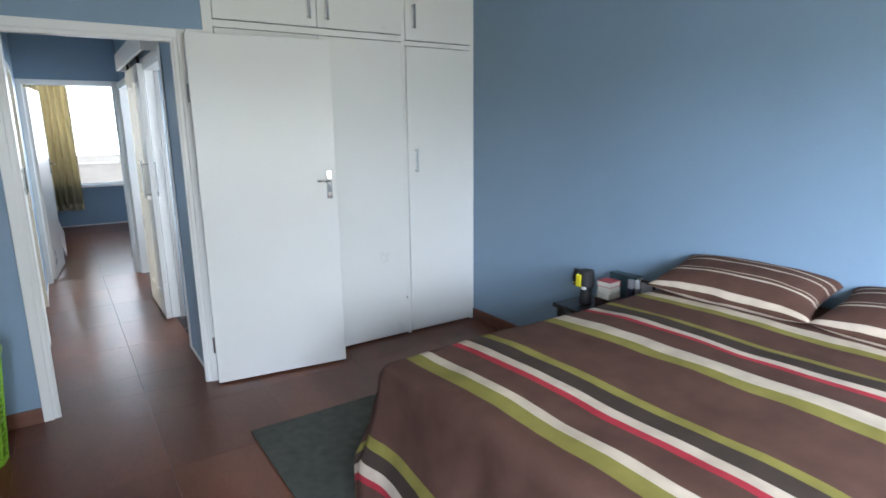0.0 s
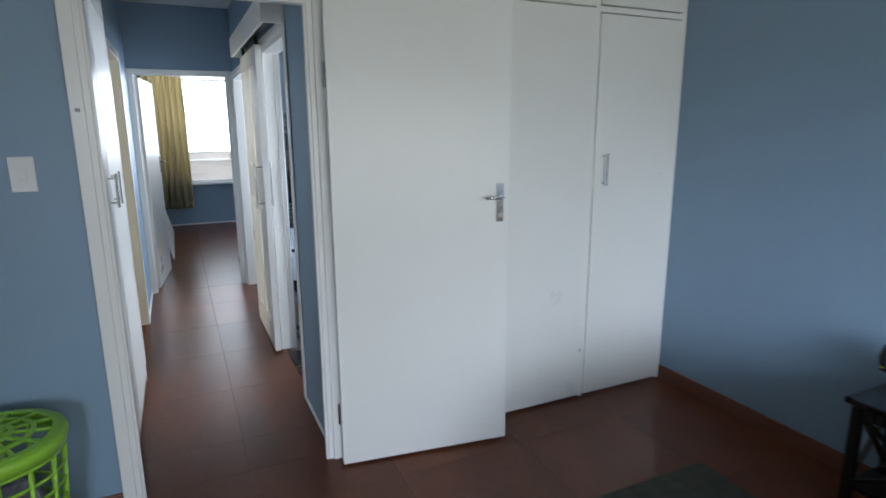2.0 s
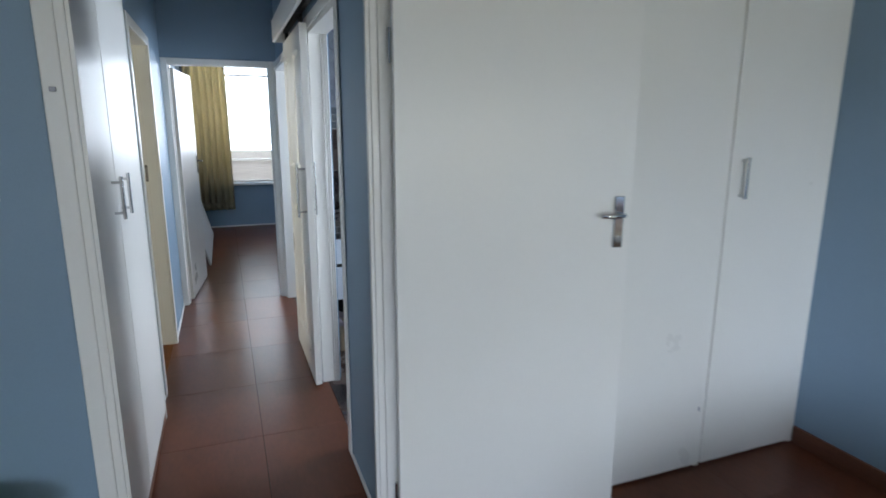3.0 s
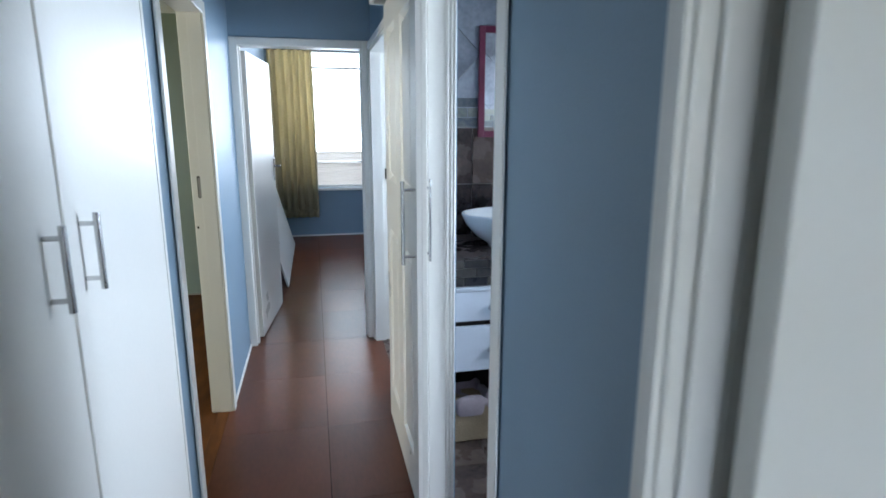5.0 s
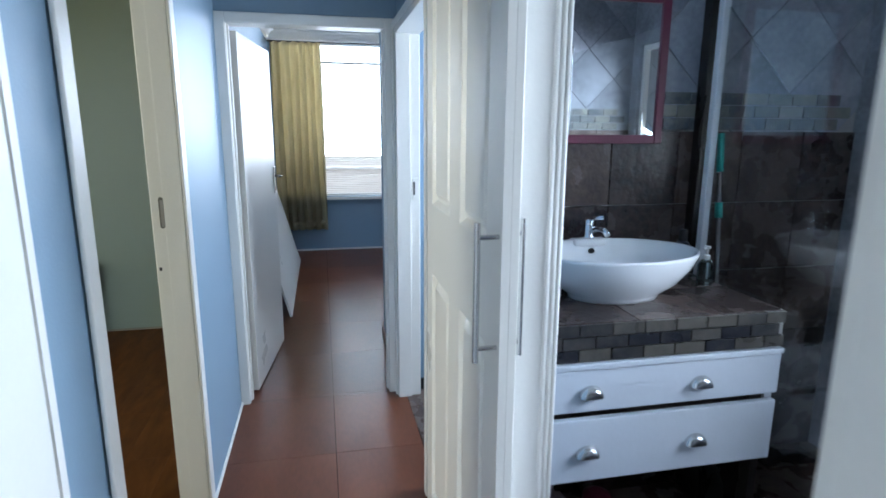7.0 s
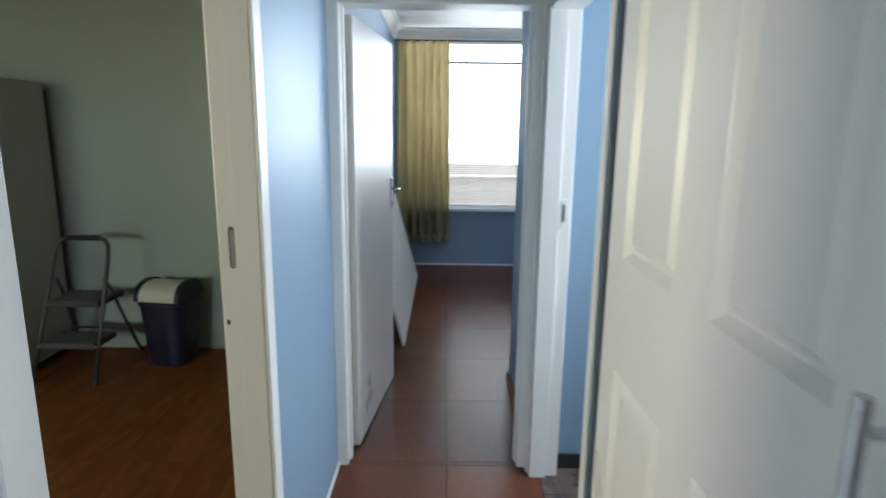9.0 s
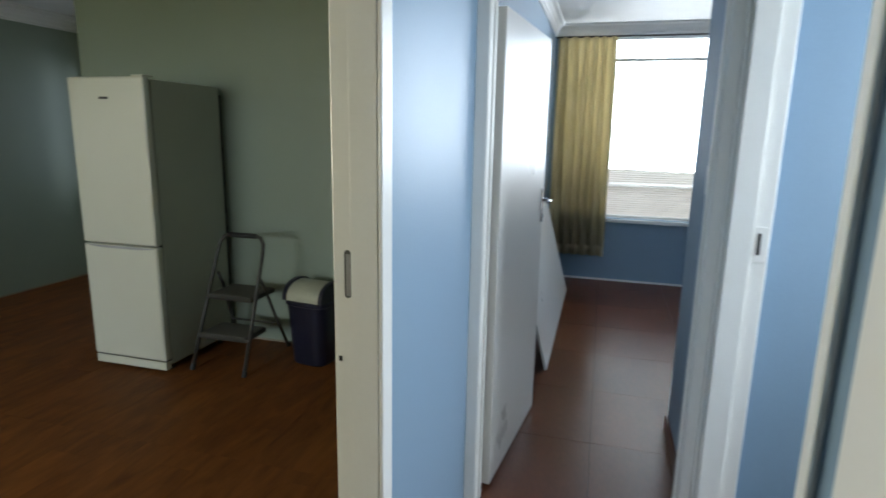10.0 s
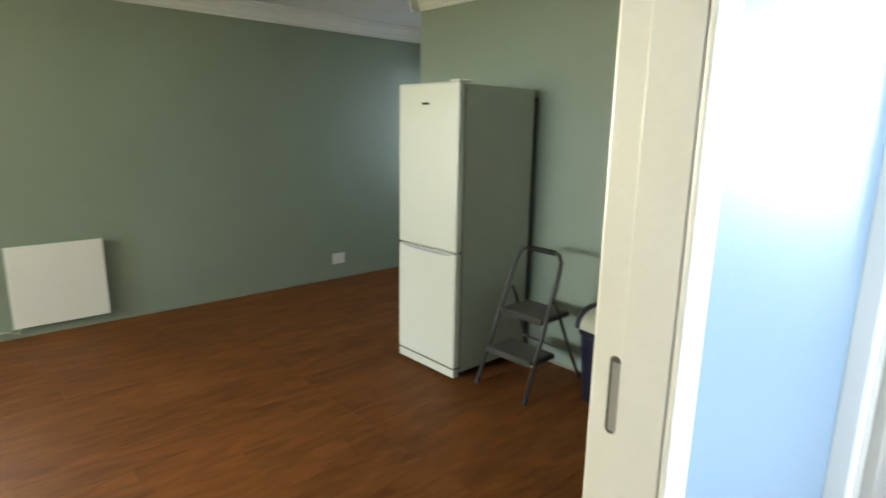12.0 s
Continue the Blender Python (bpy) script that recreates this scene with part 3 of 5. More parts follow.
light_switch("light_switch", "white plastic light switch on the blue wall", -0.19, -0.112, 3.569, 1.325, 1.448, -1)


def bed():
    t = thing("bed", (1.2, 0.9, 0), "double bed base and mattress under a striped cover", "bed")
    part("base", B(1.22, 2.93, 0.14, 1.60, 0.12, 0.42, bevel=0.02), DARKWOOD, t)
    part("mattress", B(1.21, 2.94, 0.12, 1.62, 0.42, 0.70, bevel=0.05), CLOTH, t)
    for x in (1.32, 2.82):
        for y in (0.25, 1.48):
            bm = bmesh.new()
            tube(bm, [(x, y, 0.0), (x, y, 0.12)], 0.03, 12)
            part("leg", bm, DARKWOOD, t)


bed()


def bedspread():
    x0, x1, y0, y1, top, r = 1.18, 2.945, 0.06, 1.66, 0.735, 0.055
    drop = 0.60
    nu, nv = 110, 120
    bm = bmesh.new()
    uvl = bm.loops.layers.uv.new("UVMap")

    def fold(s, span, free):
        """Where along the section an arc length s falls: (offset inwards from the edge, depth below the top)."""
        if s < 0:
            d = -s
            return -r * math.sin(min(d / r, math.pi / 2)), (r - r * math.cos(min(d / r, math.pi / 2))) + max(0, d - r * math.pi / 2)
        return s, 0.0

    grid, uvs = [], {}
    for i in range(nu + 1):
        u = -drop + (x1 - x0 + drop) * i / nu
        row = []
        for j in range(nv + 1):
            v = -drop + (y1 - y0 + 2 * drop) * j / nv
            px, dx = fold(u, x1 - x0, True)
            if v > (y1 - y0) / 2:
                q, dy = fold(y1 - y0 - v, 0, True)
                py = (y1 - y0) - q
            else:
                py, dy = fold(v, 0, True)
            deep = math.hypot(dx, dy) if dx > 0 and dy > 0 else max(dx, dy)
            deep = min(deep, drop + 0.02)
            p = Vector((x0 + px, y0 + py, top - deep))
            amp = min(1, deep / 0.4)
            along = u if dy > dx else v
            swell = 0.022 * amp * math.sin(along * 21 + 1.7 * math.sin(along * 7))
            flare = 0.10 * amp * amp
            if dx > 0:
                p.x -= (swell * 0.7 + flare * 0.9) * (dx / max(deep, 1e-6))
            if dy > 0:
                sign = 1 if v > (y1 - y0) / 2 else -1
                p.y += sign * (swell + flare) * (dy / max(deep, 1e-6))
            n1 = noise.noise(Vector((u * 2.3, v * 2.3, 0.4)))
            n2 = noise.noise(Vector((u * 7, v * 6, 3.1)))
            if deep < 0.03:
                p.z += 0.016 * n1 + 0.005 * n2 + 0.02 * math.sin(math.pi * min(1, max(0, v / (y1 - y0))))
            p.z = max(p.z, 0.125)
            vert = bm.verts.new(p)
            uvs[vert] = (x0 + u, v)
            row.append(vert)
        grid.append(row)
    for i in range(nu):
        for j in range(nv):
            f = bm.faces.new((grid[i][j], grid[i + 1][j], grid[i + 1][j + 1], grid[i][j + 1]))
            for lp in f.loops:
                lp[uvl].uv = uvs[lp.vert]
    ob = part("bedspread", bm, SPREAD, smooth=True)
    sol = ob.modifiers.new("thick", "SOLIDIFY")
    sol.thickness, sol.offset = 0.006, -1
    tagged(ob, "brown bedspread with olive, cream and red stripes over the bed", "bedspread")


bedspread()


def pillow(label, centre, length, width, thick, tilt, turn=0.0, seed=0.0):
    """A pillow with its length along y; tilt raises the edge at the wall."""
    bm = bmesh.new()
    uvl = bm.loops.layers.uv.new("UVMap")
    n, k = 40, 28
    m = pose(*centre, ry=-tilt, rz=turn)
    uvs = {}
    sheets = []
    for side in (1, -1):
        rows = []
        for i in range(n + 1):
            a = -1 + 2 * i / n
            row = []
            for j in range(k + 1):
                b = -1 + 2 * j / k
                pinch = 1 - 0.07 * (1 - a * a) * abs(b) ** 3
                pinch2 = 1 - 0.09 * (1 - b * b) * abs(a) ** 3
                full = max(0, (1 - abs(a) ** 2.6)) ** 0.55 * max(0, (1 - abs(b) ** 2.6)) ** 0.55
                z = side * thick / 2 * full + 0.006 * noise.noise(Vector((a * 3 + seed, b * 3, side))) * full
                v = bm.verts.new(m @ Vector((b * width / 2 * pinch, a * length / 2 * pinch2, z)))
                uvs[v] = ((b + 1) * width / 2, a * length / 2)
                row.append(v)
            rows.append(row)
        sheets.append(rows)
        for i in range(n):
            for j in range(k):
                q = (rows[i][j], rows[i][j + 1], rows[i + 1][j + 1], rows[i + 1][j])
                f = bm.faces.new(q if side < 0 else q[::-1])
                for lp in f.loops:
                    lp[uvl].uv = uvs[lp.vert]
    bmesh.ops.remove_doubles(bm, verts=bm.verts, dist=0.0004)
    ob = part("pillow", bm, PILLOWCASE, smooth=True)
    return tagged(ob, label, "pillow", group="pillows on the bed")


pillow("brown pillow with cream stripes leaning by the wall", (2.80, 1.32, 0.822), 0.74, 0.40, 0.16, 14, 2, 0)
pillow("brown striped pillow lying beside the other", (2.80, 0.555, 0.82), 0.80, 0.40, 0.16, 14, -2, 5)


def nightstand():
    x0, x1, y0, y1, top = 2.60, 2.935, 1.78, 2.325, 0.515
    t = thing("nightstand", (x0, y0, 0), "black stained wooden nightstand with crossed side braces", "nightstand")
    part("tabletop", B(x0, x1, y0, y1, top - 0.024, top, bevel=0.004), DARKWOOD, t)
    for x in (x0 + 0.02, x1 - 0.055):
        for y in (y0 + 0.02, y1 - 0.055):
            part("leg", B(x, x + 0.036, y, y + 0.036, 0, top - 0.024, bevel=0.003), DARKWOOD, t)
    for y in (y0 + 0.026, y1 - 0.05):
        part("apron", B(x0 + 0.056, x1 - 0.055, y, y + 0.02, top - 0.075, top - 0.025), DARKWOOD, t)
    part("apron", B(x0 + 0.026, x0 + 0.046, y0 + 0.056, y1 - 0.055, top - 0.075, top - 0.025), DARKWOOD, t)
    part("shelf", B(x0 + 0.03, x1 - 0.03, y0 + 0.03, y1 - 0.03, 0.14, 0.158), DARKWOOD, t)
    yy = y1 - 0.04
    for a, b in (((x0 + 0.056, 0.17), (x1 - 0.055, top - 0.08)), ((x0 + 0.056, top - 0.08), (x1 - 0.055, 0.17))):
        bm = bmesh.new()
        tube(bm, [(a[0], yy + (0.006 if a[1] < 0.3 else -0.008), a[1]), (b[0], yy + (0.006 if a[1] < 0.3 else -0.008), b[1])], 0.011, 4)
        part("brace", bm, DARKWOOD, t)
    xx = x0 + 0.036
    for s, a, b in ((0.006, (y0 + 0.056, 0.17), (y1 - 0.055, top - 0.08)), (-0.008, (y0 + 0.056, top - 0.08), (y1 - 0.055, 0.17))):
        bm = bmesh.new()
        tube(bm, [(xx + s, a[0], a[1]), (xx + s, b[0], b[1])], 0.011, 4)
        part("brace", bm, DARKWOOD, t)


nightstand()


def lantern():
    cx, cy, z = 2.745, 2.20, 0.515
    t = thing("torch_lantern", (cx, cy, z), "black torch lantern with a bright yellow panel on the nightstand", "lantern")
    bm = bmesh.new()
    lathe(bm, [(0.034, 0), (0.038, 0.006), (0.031, 0.085), (0.043, 0.105), (0.047, 0.113), (0.047, 0.19), (0.042, 0.202), (0.018, 0.206)], (cx, cy, z), 20)
    part("body", bm, RUBBER, t)
    part("panel", B(cx - 0.056, cx - 0.042, cy - 0.004, cy + 0.030, z + 0.108, z + 0.18, bevel=0.003), YELLOW, t, "yellow panel")
    part("lens", B(cx - 0.054, cx - 0.038, cy - 0.040, cy - 0.010, z + 0.098, z + 0.113, bevel=0.003), PLASTIC, t, "white lamp lens")
    bm = bmesh.new()
    tube(bm, [(cx, cy + 0.05, z + 0.185), (cx - 0.005, cy + 0.078, z + 0.19), (cx - 0.008, cy + 0.085, z + 0.15), (cx - 0.005, cy + 0.08, z + 0.105), (cx, cy + 0.045, z + 0.10)], 0.014, 8)
    part("grip", bm, RUBBER, t, smooth=True)
    part("grip_mark", B(cx - 0.024, cx - 0.019, cy + 0.072, cy + 0.082, z + 0.112, z + 0.118), YELLOW, t)


lantern()


def book(label, x0, x1, y0, y1, z0, z1, cover, turn=0):
    c = Vector(((x0 + x1) / 2, (y0 + y1) / 2, 0))
    m = Matrix.Translation(c) @ pose(0, 0, 0, rz=turn) @ Matrix.Translation(-c)
    t = thing("book", (c.x, c.y, z0), label, "book", group="books on the nightstand")
    part("page_block", B(x0 + 0.003, x1 - 0.002, y0 + 0.004, y1 - 0.004, z0 + 0.0025, z1 - 0.0025, m=m), PAPER, t, "cream page edges")
    part("cover", B(x0, x1, y0, y1, z1 - 0.0025, z1, m=m), cover, t)
    part("cover", B(x0, x1, y0, y1, z0, z0 + 0.0025, m=m), cover, t)
    part("spine", B(x1 - 0.002, x1, y0, y1, z0 + 0.0025, z1 - 0.0025, m=m), cover, t)


# Bottom book is added: its dark cover stands in for the tabletop's reflection.
book("thick dark maroon book added under the paperbacks", 2.745, 2.855, 1.985, 2.13, 0.515, 0.572, BOOK_MAROON, 184)
book("paperback with cream edges in the stack", 2.755, 2.85, 2.035, 2.128, 0.572, 0.607, PAPER, -3)
book("slim cream paperback in the stack", 2.758, 2.85, 2.035, 2.128, 0.607, 0.640, PAPER, 3)
book("paperback with a red cover on the stack", 2.755, 2.85, 2.035, 2.13, 0.640, 0.672, BOOK_RED, 1)
book("dark teal hardback behind the paperbacks", 2.868, 2.925, 1.94, 2.13, 0.515, 0.705, BOOK_TEAL, 180)


def tin(label, cx, cy, z, r, h, body, cap):
    t = thing("spray_can", (cx, cy, z), label, "can", group="cans on the nightstand")
    bm = bmesh.new()
    lathe(bm, [(r * 0.92, 0), (r, 0.004), (r, h * 0.72), (r * 0.9, h * 0.76)], (cx, cy, z), 18)
    part("body", bm, body, t)
    bm = bmesh.new()
    lathe(bm, [(r * 0.82, h * 0.76), (r * 0.82, h * 0.97), (r * 0.7, h)], (cx, cy, z), 18)
    part("cap", bm, cap, t)


tin("dark blue can with a grey cap", 2.80, 1.925, 0.515, 0.022, 0.195, NAVY, GREY)
tin("grey can with a pale cap", 2.845, 1.915, 0.515, 0.02, 0.185, GREY, PLASTIC)
ph = thing("photo_frame", (2.83, 1.85, 0.515), "small dark framed picture standing by the bed", "picture frame")
part("frame", B(2.823, 2.838, 1.795, 1.885, 0.515, 0.715, bevel=0.002), DARKWOOD, ph)
part("picture", B(2.820, 2.824, 1.803, 1.877, 0.527, 0.703), GREY, ph, "faded grey picture")

rug = bmesh.new()
box(rug, 0.912, 2.42, 1.30, 2.79, 0.0015, 0.013, 0.004)
tagged(part("rug", rug, RUG), "dark green pile rug on the floor beside the bed", "rug")


def basket():
    cx, cy, top, r0, r1 = -0.295, 3.245, 0.565, 0.165, 0.208
    t = thing("laundry_basket", (cx, cy, 0), "lime green plastic lattice laundry basket with a lid", "laundry basket")

    def rad(z):
        return r0 + (r1 - r0) * z / top

    def ring(z, r, bar):
        bm = bmesh.new()
        tube(bm, [(cx + r * math.cos(2 * math.pi * k / 40), cy + r * math.sin(2 * math.pi * k / 40), z) for k in range(41)], bar, 6, False)
        return bm

    for i in range(9):
        z = 0.03 + i * 0.0605
        part("hoop", ring(z, rad(z), 0.0062), LIME, t, smooth=True)
    for k in range(15):
        a = 2 * math.pi * k / 15
        bm = bmesh.new()
        tube(bm, [(cx + rad(z) * math.cos(a), cy + rad(z) * math.sin(a), z) for z in (0.0, 0.3, top - 0.05)], 0.008, 6)
        part("stave", bm, LIME, t, smooth=True)
    bm = bmesh.new()
    lathe(bm, [(0.02, 0.0), (r0 + 0.004, 0.0), (r0 + 0.006, 0.03), (r0 - 0.006, 0.03), (r0 - 0.008, 0.008), (0.02, 0.008)], (cx, cy, 0), 36)
    part("base", bm, LIME, t)
    bm = bmesh.new()
    lathe(bm, [(r1 - 0.008, top - 0.044), (r1 + 0.004, top - 0.044), (r1 + 0.013, top - 0.012), (r1 + 0.008, top + 0.004), (r1 - 0.02, top + 0.006), (r1 - 0.024, top - 0.004), (r1 - 0.012, top - 0.012)], (cx, cy, 0), 44)
    bmesh.ops.delete(bm, geom=[f for f in bm.faces if len(f.verts) > 4], context="FACES_ONLY")
    part("rim", bm, LIME, t, "wide lime green rim", smooth=True)
    for q, w in ((0.188, 0.010), (0.126, 0.0075), (0.066, 0.0075), (0.018, 0.012)):
        bm = bmesh.new()
        lathe(bm, [(q + w, top + 0.004 + (0.185 - q) * 0.11), (q + w, top + 0.01 + (0.185 - q) * 0.11), (max(q - w, 0.001), top + 0.012 + (0.185 - q) * 0.11), (max(q - w, 0.001), top + 0.006 + (0.185 - q) * 0.11)], (cx, cy, 0), 36)
        bmesh.ops.delete(bm, geom=[f for f in bm.faces if len(f.verts) > 4], context="FACES_ONLY")
        part("lid_ring", bm, LIME, t)
    for k in range(13):
        a = 2 * math.pi * k / 13
        bm = bmesh.new()
        box(bm, 0.015, 0.185, -0.0065, 0.0065, 0, 0.006, m=pose(cx, cy, top + 0.023, ry=6.2, rz=math.degrees(a)))
        part("lid_spoke", bm, LIME, t)
    bm = bmesh.new()
    bmesh.ops.create_icosphere(bm, subdivisions=4, radius=1)
    for v in bm.verts:
        n = 1 + 0.16 * noise.noise(v.co * 2.2) + 0.07 * noise.noise(v.co * 6)
        v.co = Vector((cx + v.co.x * 0.148 * min(n, 1.06), cy + v.co.y * 0.148 * min(n, 1.06), 0.215 + v.co.z * 0.20 * n))
    tagged(part("laundry", bm, CLOTH, smooth=True), "heap of grey laundry in the green basket", "laundry")


basket()

# ---- corridor ----


def corridor_cupboard():
    x = 0.05
    t = thing("built_in_cupboard", (x, 3.72, 0), "white glossy built-in corridor cupboard with steel bar handles", "cupboard")
    part("carcass", B(-0.60, x - 0.022, 3.65, 4.82, 0.0, H - 0.003), WHITE, t)
    part("end_panel", B(-0.10, x - 0.001, 4.905, 4.928, 0.0, H - 0.003), WHITE, t)
    part("end_panel", B(-0.10, x - 0.022, 4.822, 4.904, 0.0, H - 0.003), WHITE, t)
    part("plinth", B(x - 0.021, x - 0.004, 3.65, 4.90, 0.0, 0.05), SKIRT, t)
    for a, b, hy in ((3.66, 4.215, 4.13), (4.228, 4.895, 4.29)):
        d = part("door", B(x - 0.02, x, a, b, 0.055, 2.115, bevel=0.003), WHITE, t)
        bar_handle(d, (x, hy, 1.185), (x, hy, 1.34), (1, 0, 0), 0.0065, 0.032, 0.022)
        part("cupboard_door", B(x - 0.02, x, a, b, 2.13, H - 0.01, bevel=0.003), WHITE, t)


corridor_cupboard()


def sliding_door():
    x0, x1, y0, y1, z1 = 0.846, 0.884, 5.0, 5.835, 2.045
    t = thing("sliding_door", (x0, y0, 0.014), "white four-panel sliding door hanging open on its rail", "sliding door")
    core = part("leaf", B(x0 + 0.0165, x1, y0, y1, 0.016, z1, bevel=0.003), CREAM, t)
    cols = ((5.112, 5.362), (5.488, 5.742))
    rows = ((0.20, 1.03), (1.26, 1.93))
    for a, b in ((y0, cols[0][0]), (cols[0][1], cols[1][0]), (cols[1][1], y1)):
        part("stile", B(x0, x0 + 0.0175, a, b, 0.016, z1), CREAM, t)
    for a, b in cols:
        for c, d in ((0.016, rows[0][0]), (rows[0][1], rows[1][0]), (rows[1][1], z1)):
            part("rail", B(x0, x0 + 0.0175, a, b, c, d), CREAM, t)
        for c, d in rows:
            bm = bmesh.new()
            rings = []
            for g, deep in ((0.0, 0.0), (0.003, 0.002), (0.018, 0.0155), (0.023, 0.016), (0.029, 0.013), (0.040, 0.004), (0.046, 0.003)):
                rings.append([bm.verts.new((x0 + deep, u, z)) for u, z in ((a + g, c + g), (b - g, c + g), (b - g, d - g), (a + g, d - g))])
            for ra, rb in zip(rings, rings[1:]):
                for k in range(4):
                    bm.faces.new((ra[k], ra[(k + 1) % 4], rb[(k + 1) % 4], rb[k]))
            bm.faces.new(rings[-1])
            bmesh.ops.recalc_face_normals(bm, faces=bm.faces)
            part("panel", bm, CREAM, t)
    bar_handle(t, (x0, 5.021, 1.02), (x0, 5.021, 1.318), (-1, 0, 0), 0.007, 0.046, 0.03)
    bar_handle(t, (x1, 5.020, 1.03), (x1, 5.020, 1.325), (1, 0, 0), 0.006, 0.012, 0.03)
    for y in (5.08, 5.77):
        bm = bmesh.new()
        tube(bm, [(0.856, y, 2.075), (0.874, y, 2.075)], 0.028, 16)
        part("roller", bm, RUBBER, t)
        part("hanger", B(0.859, 0.871, y - 0.014, y + 0.014, 2.03, 2.085), IRON, t)


sliding_door()


def pelmet():
    t = thing("sliding_door_pelmet", (0.79, 4.2, 2.06), "white boxed pelmet over the sliding door rail", "pelmet")
    part("front", B(0.785, 0.803, 4.24, 5.88, 2.055, 2.19, bevel=0.003), WHITE, t)
    part("top", B(0.803, 0.898, 4.24, 5.88, 2.172, 2.19), WHITE, t)
    for a in (4.24, 5.862):
        part("end", B(0.803, 0.898, a, a + 0.018, 2.055, 2.172), WHITE, t)
    part("rail", B(0.853, 0.877, 4.27, 5.83, 2.105, 2.135), IRON, t, "dark steel rail")


pelmet()

# ---- far room ----
door_leaf("plain white painted door standing open into the far room", (0.075, 7.15), 83.5, 0.812, 1.985, 0.042, 1.19, both=True, flip=-1)

bd = bmesh.new()
box(bd, -0.009, 0.009, 8.50, 10.55, 0.0, 0.92, 0.002, m=pose(0.21, 0, 0, ry=-15))
tagged(part("leaning_board", bd, WHITE), "white laminated board leaning on its long edge against the wall", "board")


def curtain(label, x0, x1, y, z0, z1):
    t = thing("curtain", (x0, y, z0), label, "curtain")
    bm = bmesh.new()
    nu, nv = 120, 40
    rows = []
    for j in range(nv + 1):
        s = j / nv
        row = []
        for i in range(nu + 1):
            u = i / nu
            amp = 0.034 + 0.014 * s
            ph = u * 2 * math.pi * 6 + 0.8 * math.sin(s * 2.2 + u * 9)
            wx = x0 + (x1 - x0) * u + 0.012 * math.sin(ph * 2 + 1) * s + 0.03 * s * (u - 0.3)
            row.append(bm.verts.new((wx, y + amp * math.sin(ph) + 0.012 * noise.noise(Vector((u * 6, s * 3, 1))), z1 + (z0 - z1) * s + 0.004 * math.sin(ph) * s)))
        rows.append(row)
    for a, b in zip(rows, rows[1:]):
        for k in range(nu):
            bm.faces.new((a[k], a[k + 1], b[k + 1], b[k]))
    c = part("cloth", bm, MUSTARD, t, smooth=True)
    sol = c.modifiers.new("thick", "SOLIDIFY")
    sol.thickness = 0.003
    band = bmesh.new()
    low = [(x0 + 0.03 + (x1 - x0 - 0.02) * i / 60, y - 0.028 + 0.03 * math.sin(i / 60 * 2 * math.pi * 6)) for i in range(61)]
    for (ax, ay), (bx, by) in zip(low, low[1:]):
        q = [band.verts.new(p) for p in ((ax, ay, z0), (bx, by, z0), (bx, by, z0 + 0.10), (ax, ay, z0 + 0.10))]
        band.faces.new(q)
    bmesh.ops.remove_doubles(band, verts=band.verts, dist=0.0005)
    h = part("hem", band, MUSTARD, t, "turned up hem", smooth=True)
    h.modifiers.new("thick", "SOLIDIFY").thickness = 0.003
    hem = bmesh.new()
    tube(hem, [(-0.06, y, z1 + 0.004), (2.95, y, z1 + 0.004)], 0.009, 8)
    part("rod", hem, IRON, t, "thin dark curtain rail")


curtain("mustard yellow curtain drawn to one side of the window", -0.035, 0.53, 11.01, 0.285, 2.465)


def blind():
    t = thing("venetian_blind", (0.04, 11.115, 0.69), "cream venetian blind hung from the window's upper bar", "blind")
    part("headrail", B(0.04, 2.86, 11.102, 11.132, 2.243, 2.272, bevel=0.002), BLIND, t)
    for x in (0.3, 1.1, 1.9, 2.7):
        part("bracket", B(x - 0.012, x + 0.012, 11.130, 11.155, 2.252, 2.268, bevel=0.001), BLIND, t)
    part("bottom_rail", B(0.04, 2.86, 11.104, 11.130, 0.688, 0.704, bevel=0.002), BLIND, t)
    me = bpy.data.meshes.new("slat")
    bm = bmesh.new()
    ps = [(-0.012, -0.0025), (-0.005, 0.0), (0.005, 0.0), (0.012, -0.0025)]
    ra = [bm.verts.new((-1.405, a, b)) for a, b in ps]
    rb = [bm.verts.new((1.405, a, b)) for a, b in ps]
    rc = [bm.verts.new((-1.405, a, b - 0.0006)) for a, b in ps]
    rd = [bm.verts.new((1.405, a, b - 0.0006)) for a, b in ps]
    for k in range(3):
        bm.faces.new((ra[k], ra[k + 1], rb[k + 1], rb[k]))
        bm.faces.new((rc[k + 1], rc[k], rd[k], rd[k + 1]))
    bmesh.ops.recalc_face_normals(bm, faces=bm.faces)
    bm.to_mesh(me)
    bm.free()
    me.materials.append(BLIND)
    for i in range(68):
        s = new("slat", me)
        s.parent = t
        s.matrix_parent_inverse = Matrix.Translation(-t.location)
        s.location, s.rotation_euler = (1.45, 11.117, 0.715 + i * 0.0223), (radians(-15), 0, 0)
    for x in (0.8, 1.55, 2.3):
        bm = bmesh.new()
        tube(bm, [(x, 11.103, 0.69), (x, 11.103, 2.25)], 0.0007, 5)
        part("ladder_cord", bm, BLIND, t)


blind()
t = thing("light_switch", (0.899, 7.47, 1.3), "white light switch on the wall by the far doorway", "light switch")
part("plate", B(0.890, 0.8985, 7.42, 7.50, 1.29, 1.41, bevel=0.003), PLASTIC, t)
part("rocker", B(0.886, 0.891, 7.446, 7.474, 1.33, 1.37, bevel=0.002), PLASTIC, t)

# ---- living room ----


